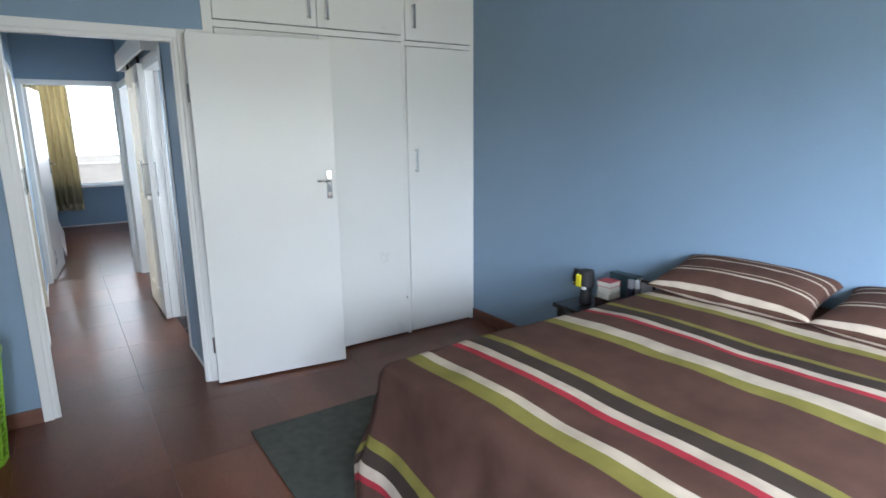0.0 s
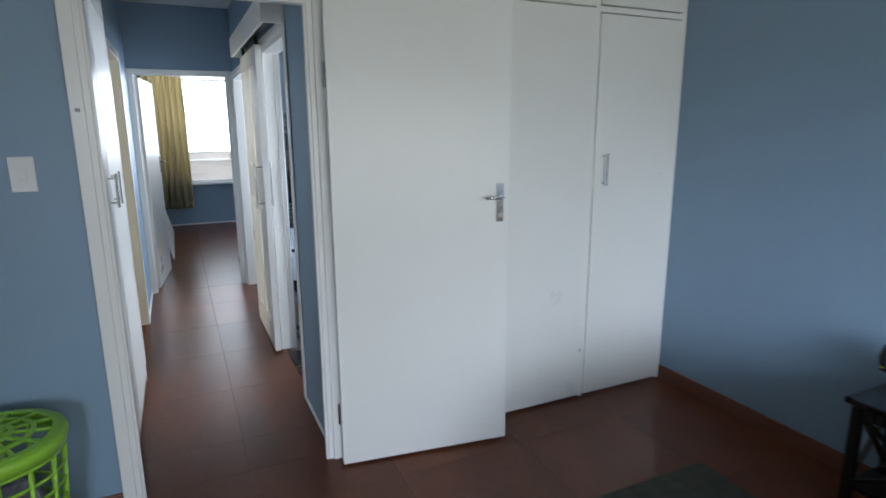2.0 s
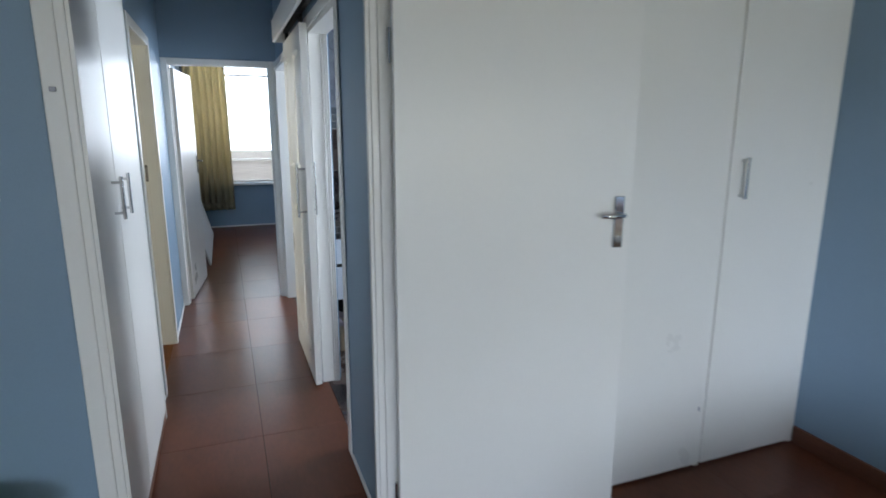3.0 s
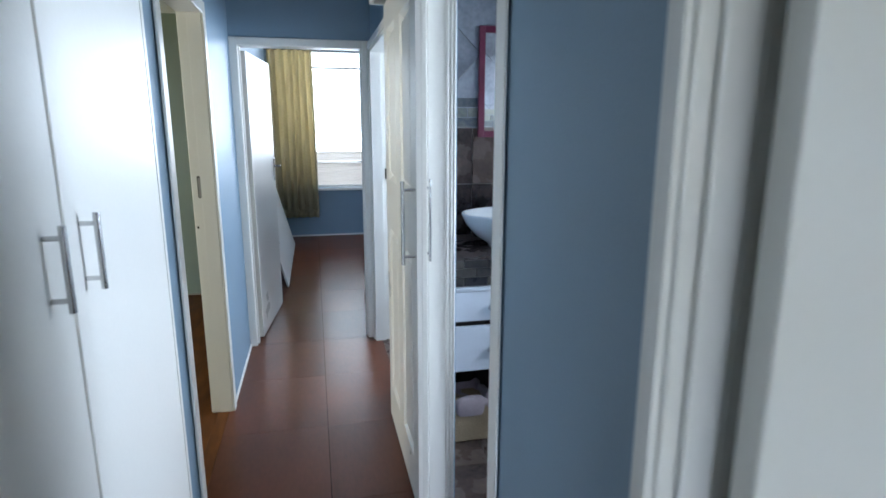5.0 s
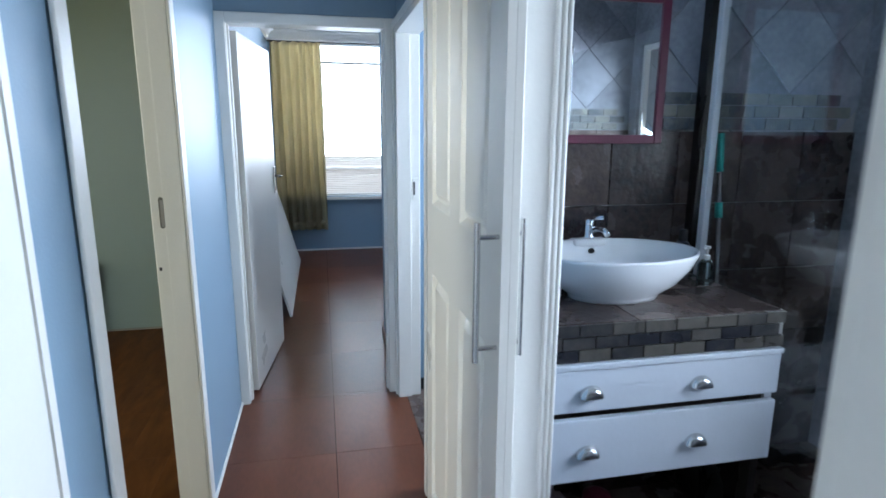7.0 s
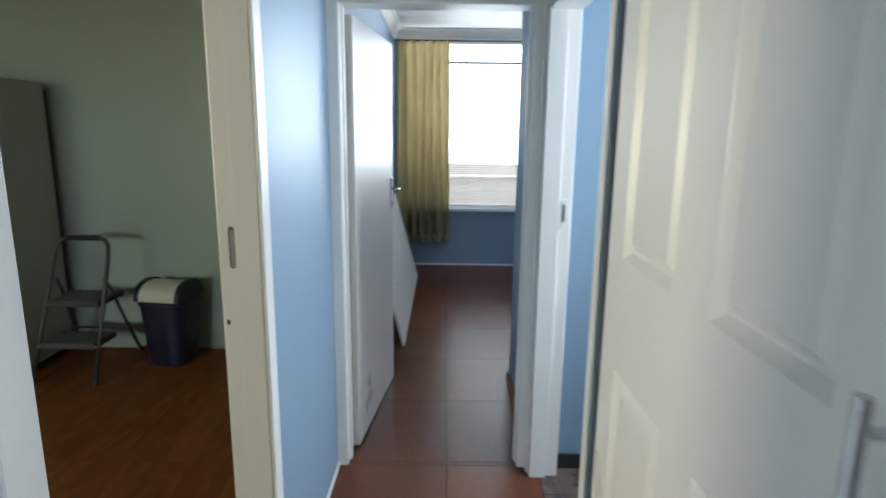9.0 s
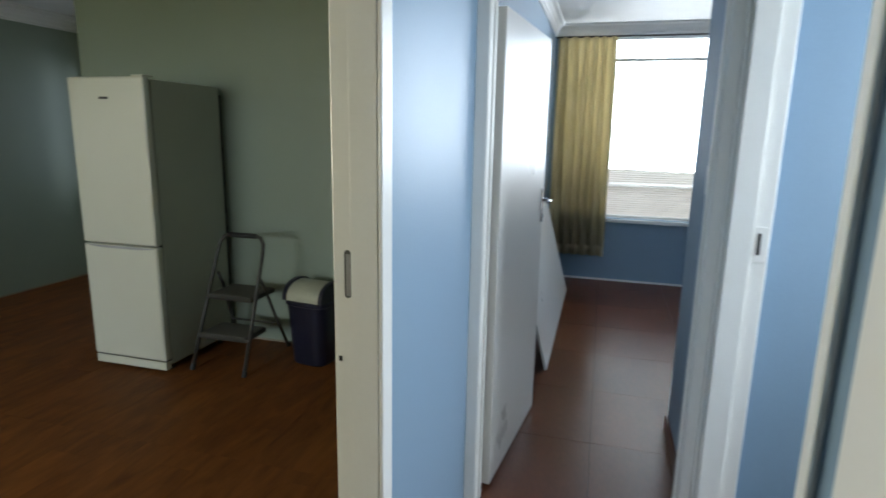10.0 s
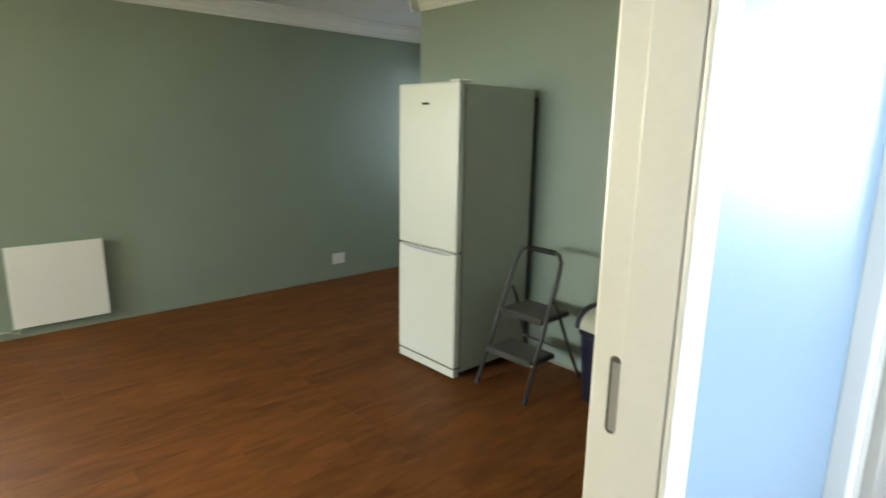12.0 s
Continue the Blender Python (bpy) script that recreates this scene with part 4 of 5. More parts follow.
def fridge():
    x0, x1, y0, y1, top = -2.605, -2.062, 7.69, 8.36, 1.80
    t = thing("fridge_freezer", (x0, y0, 0), "tall white fridge freezer with two doors", "fridge")
    # Cabinet takes the darker enamel that carries the side's shade.
    part("cabinet", B(x0 + 0.003, x1 - 0.003, y0 + 0.062, y1, 0.045, top - 0.01, bevel=0.006), FRIDGE_SHADED, t, "enamel side with its shade in the colour")
    d = part("door", B(x0, x1, y0, y0 + 0.054, 0.815, top, bevel=0.012), FRIDGE, t)
    part("badge", B(-2.38, -2.315, y0 - 0.002, y0 + 0.001, 1.674, 1.688), RUBBER, d, "small dark badge")
    d = part("freezer_door", B(x0, x1, y0, y0 + 0.054, 0.082, 0.807, bevel=0.012), FRIDGE, t)
    bm = bmesh.new()
    bow = [(x0 + 0.006 + (x1 - x0 - 0.012) * k / 20, 0.804 - 0.017 * (1 - ((k - 10) / 10) ** 4)) for k in range(21)]
    front = [bm.verts.new((x, y0 - 0.0015, z)) for x, z in bow] + [bm.verts.new((x, y0 - 0.0015, 0.802)) for x, z in bow[-2:0:-1]]
    bm.faces.new(front)
    for e in bmesh.ops.extrude_face_region(bm, geom=list(bm.faces))["geom"]:
        if type(e) is bmesh.types.BMVert:
            e.co.y += 0.02
    bmesh.ops.recalc_face_normals(bm, faces=bm.faces)
    # Grey bow on the door front colours in the shade of the finger grip.
    part("grip", bm, GREY, d, "grey bow for the shade of the curved finger grip")
    part("gasket", B(x0 + 0.012, x1 - 0.012, y0 + 0.054, y0 + 0.062, 0.09, top - 0.015), RUBBER, t)
    # Black strip added over the plinth in place of the gap's shade.
    part("kick_gap", B(x0 + 0.008, x1 - 0.008, y0 + 0.010, y0 + 0.06, 0.07, 0.088), RUBBER, t, "black strip for the shaded gap over the plinth")
    part("plinth", B(x0 + 0.004, x1 - 0.004, y0 + 0.004, y0 + 0.05, 0.022, 0.074, bevel=0.004), FRIDGE, t)
    for x in (x0 + 0.05, x1 - 0.05):
        for y in (y0 + 0.10, y1 - 0.08):
            bm = bmesh.new()
            tube(bm, [(x, y, 0), (x, y, 0.05)], 0.02, 10)
            part("foot", bm, RUBBER, t)
    part("hinge_cover", B(x1 - 0.09, x1 - 0.01, y0 + 0.012, y0 + 0.10, top, top + 0.012, bevel=0.003), FRIDGE, t)
    for i in range(6):
        z = 0.2 + i * 0.25
        bm = bmesh.new()
        tube(bm, [(x0 + 0.05, y1 + 0.012, z), (x1 - 0.026, y1 + 0.012, z)], 0.004, 6)
        part("condenser_rod", bm, RUBBER, t)
    part("condenser", B(x1 - 0.025, x1 - 0.012, y1, y1 + 0.035, 0.06, top - 0.06), RUBBER, t, "black condenser frame")


fridge()


def step_ladder():
    t = thing("step_ladder", (-1.76, 7.8, 0), "grey steel two-step folding ladder beside the fridge", "step ladder")
    feet = [Vector((-1.968, 7.805, 0.0)), Vector((-1.585, 7.80, 0.0))]
    tops = [Vector((-1.895, 8.06, 0.80)), Vector((-1.57, 8.06, 0.80))]

    def on(k, z):
        return feet[k].lerp(tops[k], z / 0.80)

    bm = bmesh.new()
    loop = [feet[0], on(0, 0.4), on(0, 0.74), on(0, 0.80) + Vector((0.006, 0, 0)), on(0, 0.835) + Vector((0.03, 0, 0)), on(0, 0.845) + Vector((0.06, 0, 0)),
            on(1, 0.845) - Vector((0.06, 0, 0)), on(1, 0.835) - Vector((0.03, 0, 0)), on(1, 0.80) - Vector((0.006, 0, 0)), on(1, 0.74), on(1, 0.4), feet[1]]
    tube(bm, loop, 0.0125, 10)
    part("front_frame", bm, IRON, t, smooth=True)
    bm = bmesh.new()
    tube(bm, [on(0, 0.845) + Vector((0.06, 0, 0)), on(1, 0.845) - Vector((0.06, 0, 0))], 0.0165, 12)
    part("grip", bm, RUBBER, t, "black foam grip", smooth=True)
    back = [Vector((-2.0, 8.36, 0)), Vector((-1.60, 8.36, 0))]
    for k in (0, 1):
        bm = bmesh.new()
        hi = on(k, 0.60) + Vector((0.022 * (1 if k == 0 else -1), 0.02, 0))
        tube(bm, [hi, hi.lerp(back[k], 0.15) + Vector((0, 0.015, 0)), hi.lerp(back[k], 0.5), back[k]], 0.0105, 10)
        part("rear_leg", bm, IRON, t, smooth=True)
        bm = bmesh.new()
        tube(bm, [back[k], back[k] + Vector((0, 0, 0.03))], 0.015, 10)
        part("rubber_foot", bm, RUBBER, t)
        bm = bmesh.new()
        tube(bm, [feet[k], feet[k].lerp(tops[k], 0.045)], 0.0165, 10)
        part("rubber_foot", bm, RUBBER, t)
    bm = bmesh.new()
    tube(bm, [back[0].lerp(on(0, 0.60), 0.35), back[1].lerp(on(1, 0.60), 0.35)], 0.008, 8)
    part("cross_bar", bm, IRON, t)
    for z, d in ((0.235, 0.20), (0.475, 0.24)):
        a, b = on(0, z), on(1, z)
        s = part("step", B(a.x + 0.012, b.x - 0.012, a.y - 0.035, a.y + d, z - 0.03, z, bevel=0.006), IRON, t)
        part("tread", B(a.x + 0.022, b.x - 0.022, a.y - 0.028, a.y + d - 0.008, z, z + 0.005, bevel=0.002), TREAD, s, "ribbed black tread")
        if z > 0.4:
            continue
        bm = bmesh.new()
        tube(bm, [(a.x - 0.014, a.y - 0.03, z - 0.012), (b.x + 0.014, a.y - 0.03, z - 0.012)], 0.0042, 8)
        part("step_edge", bm, CHROME, s, "bright steel edge")


step_ladder()


def swing_bin():
    cx, cy = -1.295, 8.205
    t = thing("swing_bin", (cx, cy, 0), "dark navy plastic swing bin with a pale lid", "bin")
    m = pose(cx, cy, 0, rz=-8)
    n = 48

    def outline(k, hx, hy):
        c, q = math.cos(2 * math.pi * k / n), math.sin(2 * math.pi * k / n)
        return hx * math.copysign(abs(c) ** 0.5, c), hy * math.copysign(abs(q) ** 0.5, q)

    def shell(sections):
        bm = bmesh.new()
        rings = [[bm.verts.new(m @ Vector((*outline(k, hx, hy), z))) for k in range(n)] for hx, hy, z in sections]
        for a, b in zip(rings, rings[1:]):
            for k in range(n):
                bm.faces.new((a[k], a[(k + 1) % n], b[(k + 1) % n], b[k]))
        bm.faces.new(rings[0][::-1])
        bm.faces.new(rings[-1])
        return bm

    part("body", shell([(0.118, 0.115, 0.0), (0.126, 0.122, 0.012), (0.152, 0.148, 0.41)]), NAVY, t)
    part("rim", shell([(0.154, 0.150, 0.405), (0.162, 0.158, 0.41), (0.162, 0.158, 0.43), (0.156, 0.152, 0.438)]), NAVY, t)

    def vault(x0, x1, r, h):
        bm = bmesh.new()
        arc = [(-r * math.cos(math.pi * k / 18), 0.438 + h * math.sin(math.pi * k / 18) ** 0.8) for k in range(19)]
        va = [bm.verts.new(m @ Vector((x0, y, z))) for y, z in arc]
        vb = [bm.verts.new(m @ Vector((x1, y, z))) for y, z in arc]
        for k in range(18):
            bm.faces.new((va[k], va[k + 1], vb[k + 1], vb[k]))
        bm.faces.new(va)
        bm.faces.new(vb[::-1])
        bm.faces.new((va[0], vb[0], vb[-1], va[-1]))
        bmesh.ops.recalc_face_normals(bm, faces=bm.faces)
        return bm

    part("lid_cheek", vault(-0.152, -0.124, 0.148, 0.122), NAVY, t)
    part("lid_cheek", vault(0.124, 0.152, 0.148, 0.122), NAVY, t)
    part("swing_lid", vault(-0.122, 0.122, 0.143, 0.109), LID, t, "pale curved swing lid")


swing_bin()


def panel_heater():
    t = thing("panel_heater", (-4.6, 6.08, 0.07), "flat cream panel heater fixed low on the wall", "heater")
    part("panel", B(-4.585, -4.572, 5.765, 6.372, 0.08, 0.675, bevel=0.003), CREAM, t)
    for y in (5.86, 6.28):
        for z in (0.18, 0.57):
            bm = bmesh.new()
            tube(bm, [(-4.62, y, z), (-4.585, y, z)], 0.012, 10)
            part("spacer", bm, PLASTIC, t)
    bm = bmesh.new()
    tube(bm, [(-4.60, 5.80, 0.10), (-4.600, 5.79, 0.04), (-4.59, 5.72, 0.066), (-4.595, 5.5, 0.064)], 0.004, 6)
    part("cable", bm, PLASTIC, t)


panel_heater()
t = thing("wall_socket", (-4.62, 8.48, 0.14), "white plastic wall socket on the painted wall", "socket")
part("plate", B(-4.619, -4.608, 8.405, 8.545, 0.155, 0.265, bevel=0.004), PLASTIC, t)
for y in (8.44, 8.50):
    part("outlet", B(-4.609, -4.606, y - 0.016, y + 0.016, 0.19, 0.225, bevel=0.001), PLASTIC, t)

# ---- bathroom ----


def vanity():
    x0, x1, y0, y1 = 1.03, 1.985, 5.455, 6.062
    t = thing("vanity_unit", (x0, y0, 0), "pale vanity unit with two drawers below a slate tiled top", "vanity")
    for a in (x0, x1 - 0.03):
        part("side", B(a, a + 0.03, y0 + 0.02, y1, 0.392, 0.79), VANITY, t)
        # Panels below the drawers are black: the shade there is put into their colour.
        part("leg_panel", B(a, a + 0.03, y0 + 0.04, y1, 0, 0.391), DARKWOOD, t, "leg panel blackened for the shade under the drawers")
    part("back_panel", B(x0 + 0.03, x1 - 0.03, y1 - 0.018, y1 - 0.006, 0, 0.40), DARKWOOD, t, "back panel blackened for the shade under the drawers")
    part("carcass", B(x0 + 0.03, x1 - 0.03, y0 + 0.03, y1, 0.40, 0.79), DARKWOOD, t)
    part("counter_core", B(x0, x1, y0 + 0.01, y1, 0.793, 0.91), GROUT_GREY, t)
    part("top_rail", B(x0, x1, y0 - 0.012, y0 + 0.02, 0.776, 0.794, bevel=0.003), VANITY, t)
    for lo, hi in ((0.632, 0.774), (0.388, 0.606)):
        d = part("drawer", B(x0 + 0.004, x1 - 0.004, y0 - 0.006, y0 + 0.018, lo, hi, bevel=0.004), VANITY, t)
        for hx in (1.295, 1.682):
            hz = (lo + hi) / 2 - 0.005
            bm = bmesh.new()
            rows = []
            for i in range(9):
                a = math.pi * i / 8
                row = []
                for j in range(6):
                    b = math.pi / 2 * j / 5
                    row.append(bm.verts.new((hx + 0.042 * math.cos(a) * (0.35 + 0.65 * math.sin(b) ** 0.7) if j else hx + 0.042 * math.cos(a) * 0.35, y0 - 0.007 - 0.026 * math.cos(b), hz - 0.012 + 0.036 * math.sin(a) * (0.35 + 0.65 * math.sin(b)))))
                rows.append(row)
            for a, b in zip(rows, rows[1:]):
                for k in range(5):
                    bm.faces.new((a[k], a[k + 1], b[k + 1], b[k]))
            bm.faces.new([r[0] for r in rows])
            bmesh.ops.recalc_face_normals(bm, faces=bm.faces)
            part("cup_handle", bm, CHROME, d, "brushed steel cup handle", smooth=True)
    # slate on the top and the front edge
    for i in range(4):
        for j in range(2):
            a, b = max(x0, x0 - 0.184 + i * 0.305), min(x1, x0 - 0.184 + i * 0.305 + 0.301)
            c, d = (y0 + 0.012, y0 + 0.312) if j == 0 else (y0 + 0.316, y1 - 0.002)
            part("top_tile", B(a, b, c, d, 0.910, 0.920, bevel=0.0015), SLATE, t)
    for r in range(3):
        z0 = 0.797 + r * 0.041
        at = x0 - (0.055 if r % 2 else 0.0)
        while at < x1:
            a, b = max(at + 0.002, x0), min(at + 0.108, x1)
            if b - a > 0.02:
                part("mosaic_tile", B(a, b, y0, y0 + 0.0105, z0 + 0.002, z0 + 0.039, bevel=0.001), MOSAIC, t)
            at += 0.11


vanity()


def basin():
    cx, cy, z = 1.505, 5.735, 0.9205
    t = thing("vessel_basin", (cx, cy, z), "white ceramic oval vessel basin on the slate counter", "basin")
    bm = bmesh.new()
    prof = [(0.165, 0.0), (0.17, 0.012), (0.178, 0.02), (0.235, 0.058), (0.280, 0.11), (0.302, 0.155), (0.303, 0.163), (0.299, 0.168), (0.290, 0.164), (0.268, 0.12), (0.21, 0.07), (0.10, 0.04), (0.02, 0.034)]
    lathe(bm, prof, (cx, cy, z), 56, 1.0, 0.70)
    part("bowl", bm, CERAMIC, t, smooth=True)
    bm = bmesh.new()
    tube(bm, [(cx + 0.0, cy + 0.1855, z + 0.125), (cx, cy + 0.178, z + 0.121)], 0.012, 14)
    part("overflow", bm, HOLE, t, "dark overflow hole")
    part("tap_deck", B(cx - 0.075, cx + 0.075, cy + 0.188, cy + 0.24, z + 0.135, z + 0.168, bevel=0.012), CERAMIC, t)
    tp = thing("mixer_tap", (cx, cy + 0.214, z + 0.168), "chrome single lever mixer tap on the basin", "tap")
    bm = bmesh.new()
    lathe(bm, [(0.024, 0), (0.025, 0.006), (0.02, 0.012), (0.019, 0.06), (0.02, 0.07), (0.012, 0.078)], (cx, cy + 0.214, z + 0.168), 20)
    part("body", bm, BRIGHT, tp, smooth=True)
    bm = bmesh.new()
    tube(bm, [(cx, cy + 0.214, z + 0.19), (cx + 0.012, cy + 0.16, z + 0.215), (cx + 0.02, cy + 0.12, z + 0.212), (cx + 0.023, cy + 0.105, z + 0.195)], 0.012, 12)
    part("spout", bm, BRIGHT, tp, smooth=True)
    bm = bmesh.new()
    tube(bm, [(cx, cy + 0.214, z + 0.236), (cx - 0.004, cy + 0.16, z + 0.255), (cx + 0.01, cy + 0.12, z + 0.262)], 0.008, 10)
    part("lever", bm, BRIGHT, tp, smooth=True)


basin()


def mirror():
    x0, x1, z0, z1, y = 1.364, 1.844, 1.448, 2.012, 6.056
    t = thing("wall_mirror", (x0, y, z0), "mirror in a plum red frame above the basin", "mirror")
    part("mirror_glass", B(x0 + 0.03, x1 - 0.03, y - 0.009, y - 0.004, z0 + 0.03, z1 - 0.03), MIRROR, t, "clear mirror glass")
    for a, b, c, d in ((x0, x0 + 0.034, z0, z1), (x1 - 0.034, x1, z0, z1), (x0 + 0.034, x1 - 0.034, z0, z0 + 0.034), (x0 + 0.034, x1 - 0.034, z1 - 0.034, z1)):
        part("frame", B(a, b, y - 0.018, y, c, d, bevel=0.003), RED, t)


mirror()


def shower_screen():
    t = thing("shower_screen", (2.0, 5.0, 0), "clear glass shower screen in aluminium profiles", "shower screen")
    p = part("pane", B(2.011, 2.017, 4.75, 6.03, 0.06, 1.95), GLASS, t, "clear glass pane")
    p.visible_shadow = False
    part("profile", B(1.995, 2.035, 6.0, 6.056, 0.03, 2.35, bevel=0.004), DARKWOOD, t, "dark wall profile")
    part("profile", B(1.993, 2.025, 5.935, 5.967, 0.03, 2.35, bevel=0.004), ALU, t, "pale aluminium profile")
    part("profile", B(1.993, 2.033, 4.72, 4.75, 0.03, 2.0, bevel=0.004), CHROME, t)
    part("bottom_rail", B(1.995, 2.031, 4.75, 5.93, 0.03, 0.065, bevel=0.004), CHROME, t)
    part("kerb", B(1.99, 2.045, 4.1, 6.06, 0.0, 0.03), GROUT_GREY, t)


shower_screen()


def mop():
    t = thing("mop", (2.14, 6.0, 0), "mop with a turquoise handle leaning in the shower", "mop")
    low, high = Vector((2.165, 5.95, 0.08)), Vector((2.105, 6.022, 1.49))
    for name, a, b, r, m, label in (("shaft", 0.0, 0.76, 0.011, CHROME, "pale metal shaft"), ("grip", 0.755, 0.80, 0.0155, TEAL, "turquoise collar"),
                                    ("shaft", 0.80, 0.90, 0.010, CHROME, ""), ("grip", 0.89, 1.0, 0.014, TEAL, "turquoise grip")):
        bm = bmesh.new()
        tube(bm, [low.lerp(high, a), low.lerp(high, b)], r, 10)
        part(name, bm, m, t, label)
    part("mop_head", B(2.10, 2.22, 5.90, 5.98, 0.002, 0.09, bevel=0.02), CLOTH, t)


mop()
wl = thing("wall_lamp", (2.14, 4.106, 2.1), "small white globe lamp on the tiled bathroom wall", "lamp")
bm = bmesh.new()
tube(bm, [(2.14, 4.106, 2.1), (2.14, 4.125, 2.1)], 0.045, 20)
part("base", bm, PLASTIC, wl)
bm = bmesh.new()
tube(bm, [(2.14, 4.125, 2.1), (2.14, 4.22, 2.1)], 0.016, 12)
part("arm", bm, PLASTIC, wl)
bm = bmesh.new()
bmesh.ops.create_uvsphere(bm, u_segments=20, v_segments=12, radius=0.045)
bmesh.ops.scale(bm, vec=(1, 1.2, 1.25), verts=bm.verts)
bmesh.ops.translate(bm, vec=(2.14, 4.268, 2.1), verts=bm.verts)
part("globe", bm, CERAMIC, wl, "white glass globe", smooth=True)
bt = thing("lotion_bottle", (1.90, 5.92, 0.92), "dark navy lotion bottle on the counter", "bottle")
bm = bmesh.new()
lathe(bm, [(0.028, 0), (0.032, 0.006), (0.032, 0.125), (0.022, 0.145), (0.013, 0.15)], (1.90, 5.92, 0.9205), 20)
part("body", bm, NAVY, bt)
bm = bmesh.new()
lathe(bm, [(0.017, 0.15), (0.017, 0.19), (0.013, 0.195)], (1.90, 5.92, 0.9205), 16)
part("cap", bm, RUBBER, bt)
bt = thing("soap_dispenser", (1.925, 5.80, 0.92), "clear pump soap bottle with a white pump", "soap bottle")
bm = bmesh.new()
lathe(bm, [(0.026, 0), (0.03, 0.006), (0.03, 0.075), (0.02, 0.095), (0.012, 0.1)], (1.925, 5.80, 0.9205), 20)
part("bottle", bm, SOAP, bt, "clear bluish bottle")
bm = bmesh.new()
lathe(bm, [(0.013, 0.1), (0.013, 0.115), (0.005, 0.118), (0.005, 0.14), (0.012, 0.142), (0.012, 0.15)], (1.925, 5.80, 0.9205), 14)
tube(bm, [(1.925, 5.80, 1.066), (1.90, 5.785, 1.062)], 0.004, 8)
part("pump", bm, PLASTIC, bt, "white pump")

bk = thing("storage_basket", (1.18, 5.58, 0), "small wicker basket with a pale crumpled liner under the vanity", "basket")
bm = bmesh.new()
box(bm, 1.085, 1.29, 5.49, 5.69, 0.0, 0.19, 0.012)
part("body", bm, WICKER, bk)
bm = bmesh.new()
rings = []
for q, (r, z) in enumerate(((1.03, 0.15), (1.06, 0.175), (1.04, 0.215), (0.95, 0.23), (0.86, 0.22), (0.80, 0.185))):
    ring = []
    for k in range(40):
        a = 2 * math.pi * k / 40
        c, d = math.cos(a), math.sin(a)
        wob = 1 + 0.05 * math.sin(a * 7 + q) + 0.03 * math.sin(a * 13)
        ring.append(bm.verts.new((1.1875 + 0.104 * r * wob * math.copysign(abs(c) ** 0.4, c), 5.59 + 0.102 * r * wob * math.copysign(abs(d) ** 0.4, d), z + 0.012 * math.sin(a * 5 + q))))
    rings.append(ring)
for ra, rb in zip(rings, rings[1:]):
    for k in range(40):
        bm.faces.new((ra[k], ra[(k + 1) % 40], rb[(k + 1) % 40], rb[k]))
bm.faces.new(rings[-1])
part("lining", bm, LINER, bk, "crumpled pale pink liner", smooth=True)
bm = bmesh.new()
lathe(bm, [(0.05, 0), (0.058, 0.03), (0.055, 0.11), (0.03, 0.125)], (1.50, 5.74, 0.0), 18)
tagged(part("toiletry_tub", bm, RED), "dull red plastic tub under the vanity", "tub")

# ---- pieces of floors and walls ----


def piece_mesh(name, sx, sy, sz, material, bevel=0.0):
    me = bpy.data.meshes.new(name)
    bm = B(-sx / 2, sx / 2, -sy / 2, sy / 2, -sz / 2, sz / 2, bevel=bevel)
    bm.to_mesh(me)
    bm.free()
    me.materials.append(material)
    return me


def piece(name, me, parent, at, rot=None):
    o = new(name, me)
    o.parent = parent
    o.location = at
    if rot:
        o.rotation_euler = rot
    return o


def lay(name, label, category, regions, px, py, ox, oy, gap, thick, material, stagger=0.0, cross=None):
    """Tiles or planks over rectangles of floor, cut at the edges; top at z = 0."""
    base = tagged(part(name, B(regions[0][0], regions[0][1], regions[0][2], regions[0][3], -0.0138, -0.0065), GROUT), label, category, kind="structure")
    made = {}
    cross = gap if cross is None else cross
    for x0, x1, y0, y1 in regions:
        i = math.floor((x0 - ox) / px)
        while ox + i * px < x1:
            sh = (i * stagger) % py
            j = math.floor((y0 - oy - sh) / py)
            while oy + sh + j * py < y1:
                a, b = max(x0, ox + i * px) + gap / 2, min(x1, ox + (i + 1) * px) - gap / 2
                c, d = max(y0, oy + sh + j * py) + cross / 2, min(y1, oy + sh + (j + 1) * py) - cross / 2
                if b - a > 0.01 and d - c > 0.01:
                    key = (round(b - a, 3), round(d - c, 3))
                    if key not in made:
                        made[key] = piece_mesh("floor_piece", *key, thick, material)
                    piece("plank" if stagger else "floor_tile", made[key], base, ((a + b) / 2, (c + d) / 2, -thick / 2))
                j += 1
            i += 1
    return base


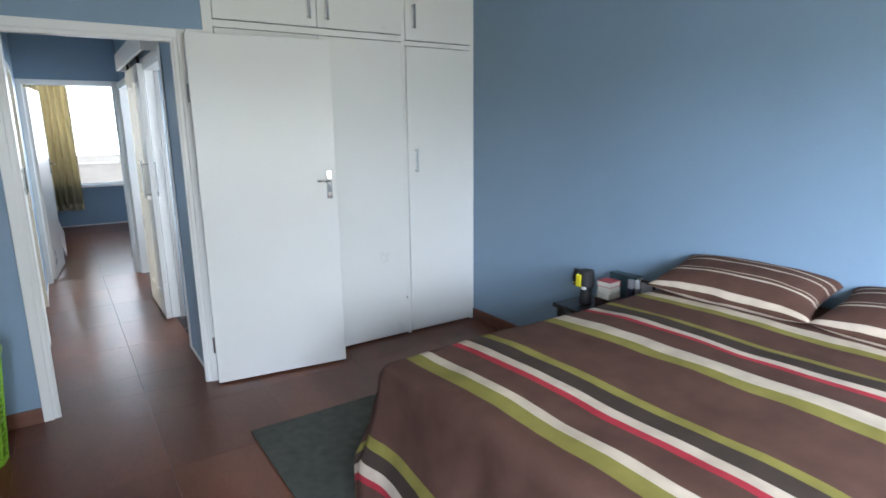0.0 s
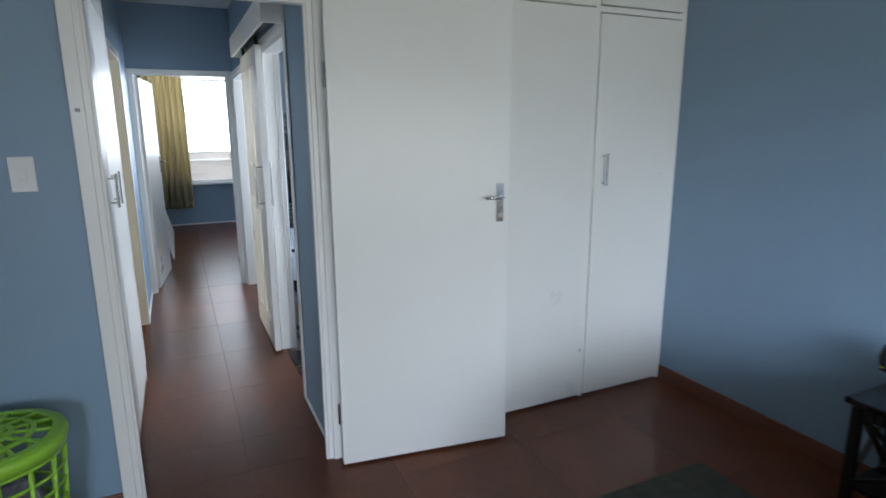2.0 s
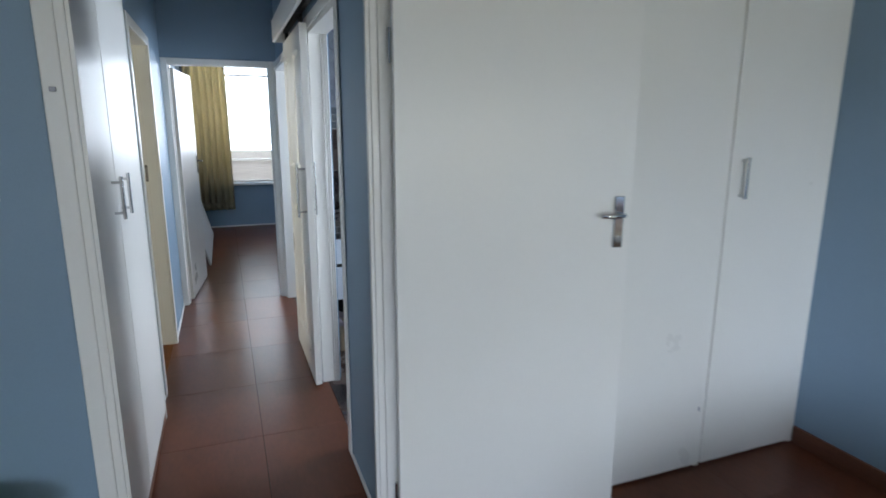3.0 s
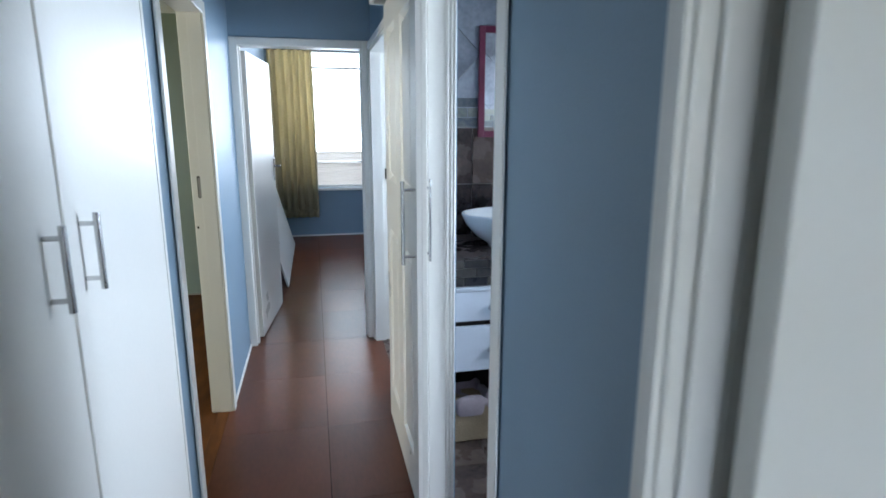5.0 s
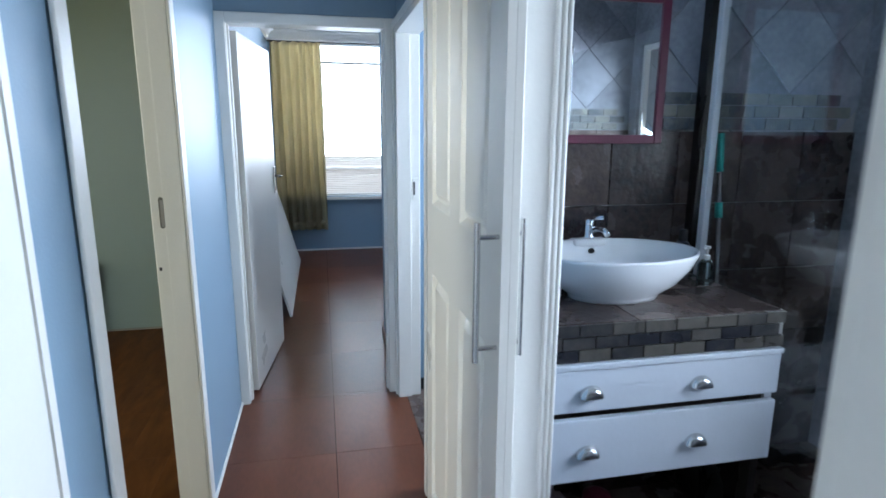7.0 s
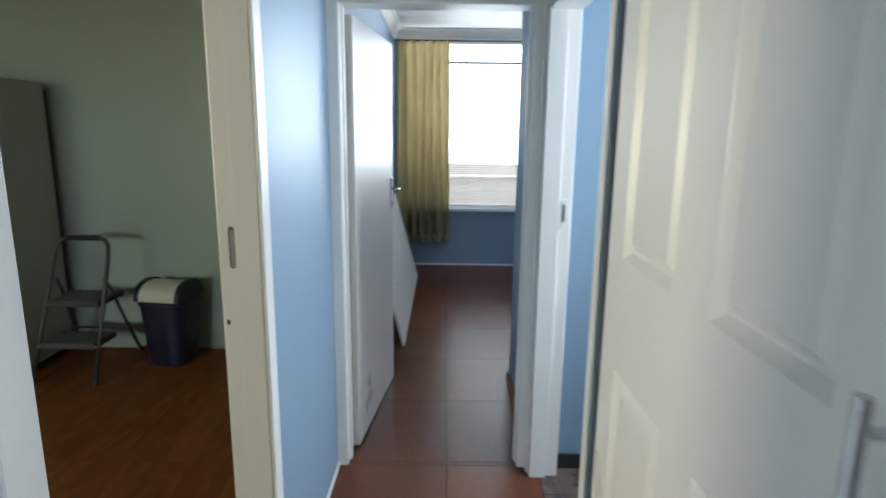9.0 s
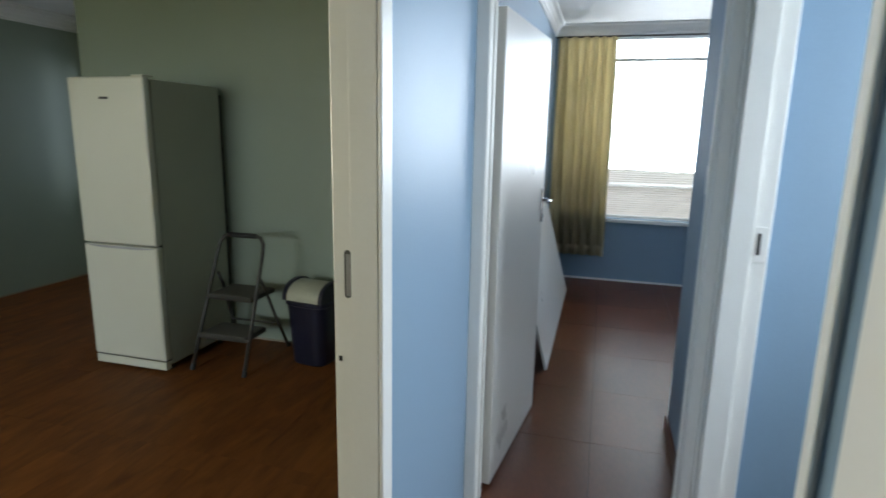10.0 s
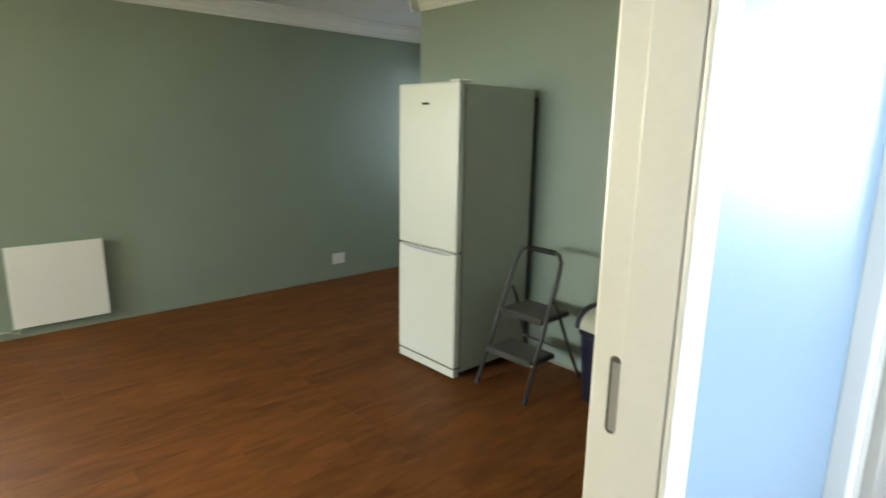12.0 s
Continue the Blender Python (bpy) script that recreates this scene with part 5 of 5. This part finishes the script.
lay("floor_bedroom", "reddish brown vinyl tiles of the bedroom", "floor", [(-1.10, 2.96, -0.9, 3.635)], 0.622, 0.622, 0.515, 6.415, 0.0009, 0.006, TILE, cross=0.0006)
lay("floor_corridor", "reddish brown vinyl tiles with dark joints in the corridor", "floor", [(-0.0, 0.93, 3.635, 7.01)], 0.622, 0.622, 0.515, 6.415, 0.0027, 0.006, TILE, cross=0.0015)
lay("floor_far_room", "reddish brown vinyl tiles with dark joints in the far room", "floor", [(-0.07, 3.2, 7.01, 11.1)], 0.622, 0.622, 0.515, 6.415, 0.002, 0.006, TILE, cross=0.002)
lay("floor_living", "reddish wood laminate planks in the living room", "floor",
    [(-4.62, -0.0, 4.93, 7.01), (-4.62, -0.115, 7.01, 9.70), (-4.62, -1.24, 2.04, 3.64), (-4.62, -0.75, 3.64, 4.93)], 0.19, 1.24, -4.62, 2.04, 0.0012, 0.006, PLANK, 0.43)
lay("floor_bathroom", "dark slate tiles of the bathroom and toilet", "floor", [(0.93, 2.80, 4.10, 6.07), (0.93, 2.30, 6.07, 7.01)], 0.30, 0.30, 0.93, 4.1, 0.004, 0.006, SLATE)


def wall_tiles(host_name, length, place):
    """Slate tiles, a mosaic band and diagonal tiles above. place(u, out, z) gives the location and turn of a piece u along the wall."""
    host = bpy.data.objects[host_name]
    p = 0.30
    me = piece_mesh("wall_tile", p - 0.004, 0.012, p - 0.004, SLATE, 0.0015)
    mo = piece_mesh("mosaic_tile", 0.1165, 0.012, 0.0462, MOSAIC_LIT, 0.001)
    di = piece_mesh("diagonal_tile", p - 0.0045, 0.012, p - 0.0045, SLATE_SKY_SHEEN, 0.0015)
    d = p * math.sqrt(2)

    def put(name, mesh, u, out, z, spin=0.0):
        at, turn = place(u, out, z)
        if 1.0 < z < 2.5 or host_name.endswith("north"):
            piece(name, mesh, host, at, (0, radians(spin), radians(turn)))

    for i in range(1, int(length / p) + 2):
        for j in range(6):
            if 1.498 - (j + 0.5) * p > 0.05:
                put("wall_tile", me, (i - 0.5) * p + 0.029, 0.0045, 1.498 - (j + 0.5) * p)
    for row in range(3):
        for i in range(int(length / 0.121)):
            put("mosaic_tile", mo, 0.06 + i * 0.121 + (0.06 if row % 2 else 0), 0.0045, 1.527 + row * 0.0506)
    for j in range(-1, 5):
        for i in range(int(length / d) + 1):
            put("diagonal_tile", di, i * d + (d / 2 if j % 2 else 0) + 0.16, 0.0045 if j >= 0 else 0.0015, 1.657 + d / 2 + j * d / 2, 45)


wall_tiles("wall_bathroom_north", 1.75, lambda u, o, z: ((1.01 + u, 6.07 - o, z), 0))
wall_tiles("wall_bathroom_south", 1.75, lambda u, o, z: ((1.01 + u, 4.10 + o, z), 0))
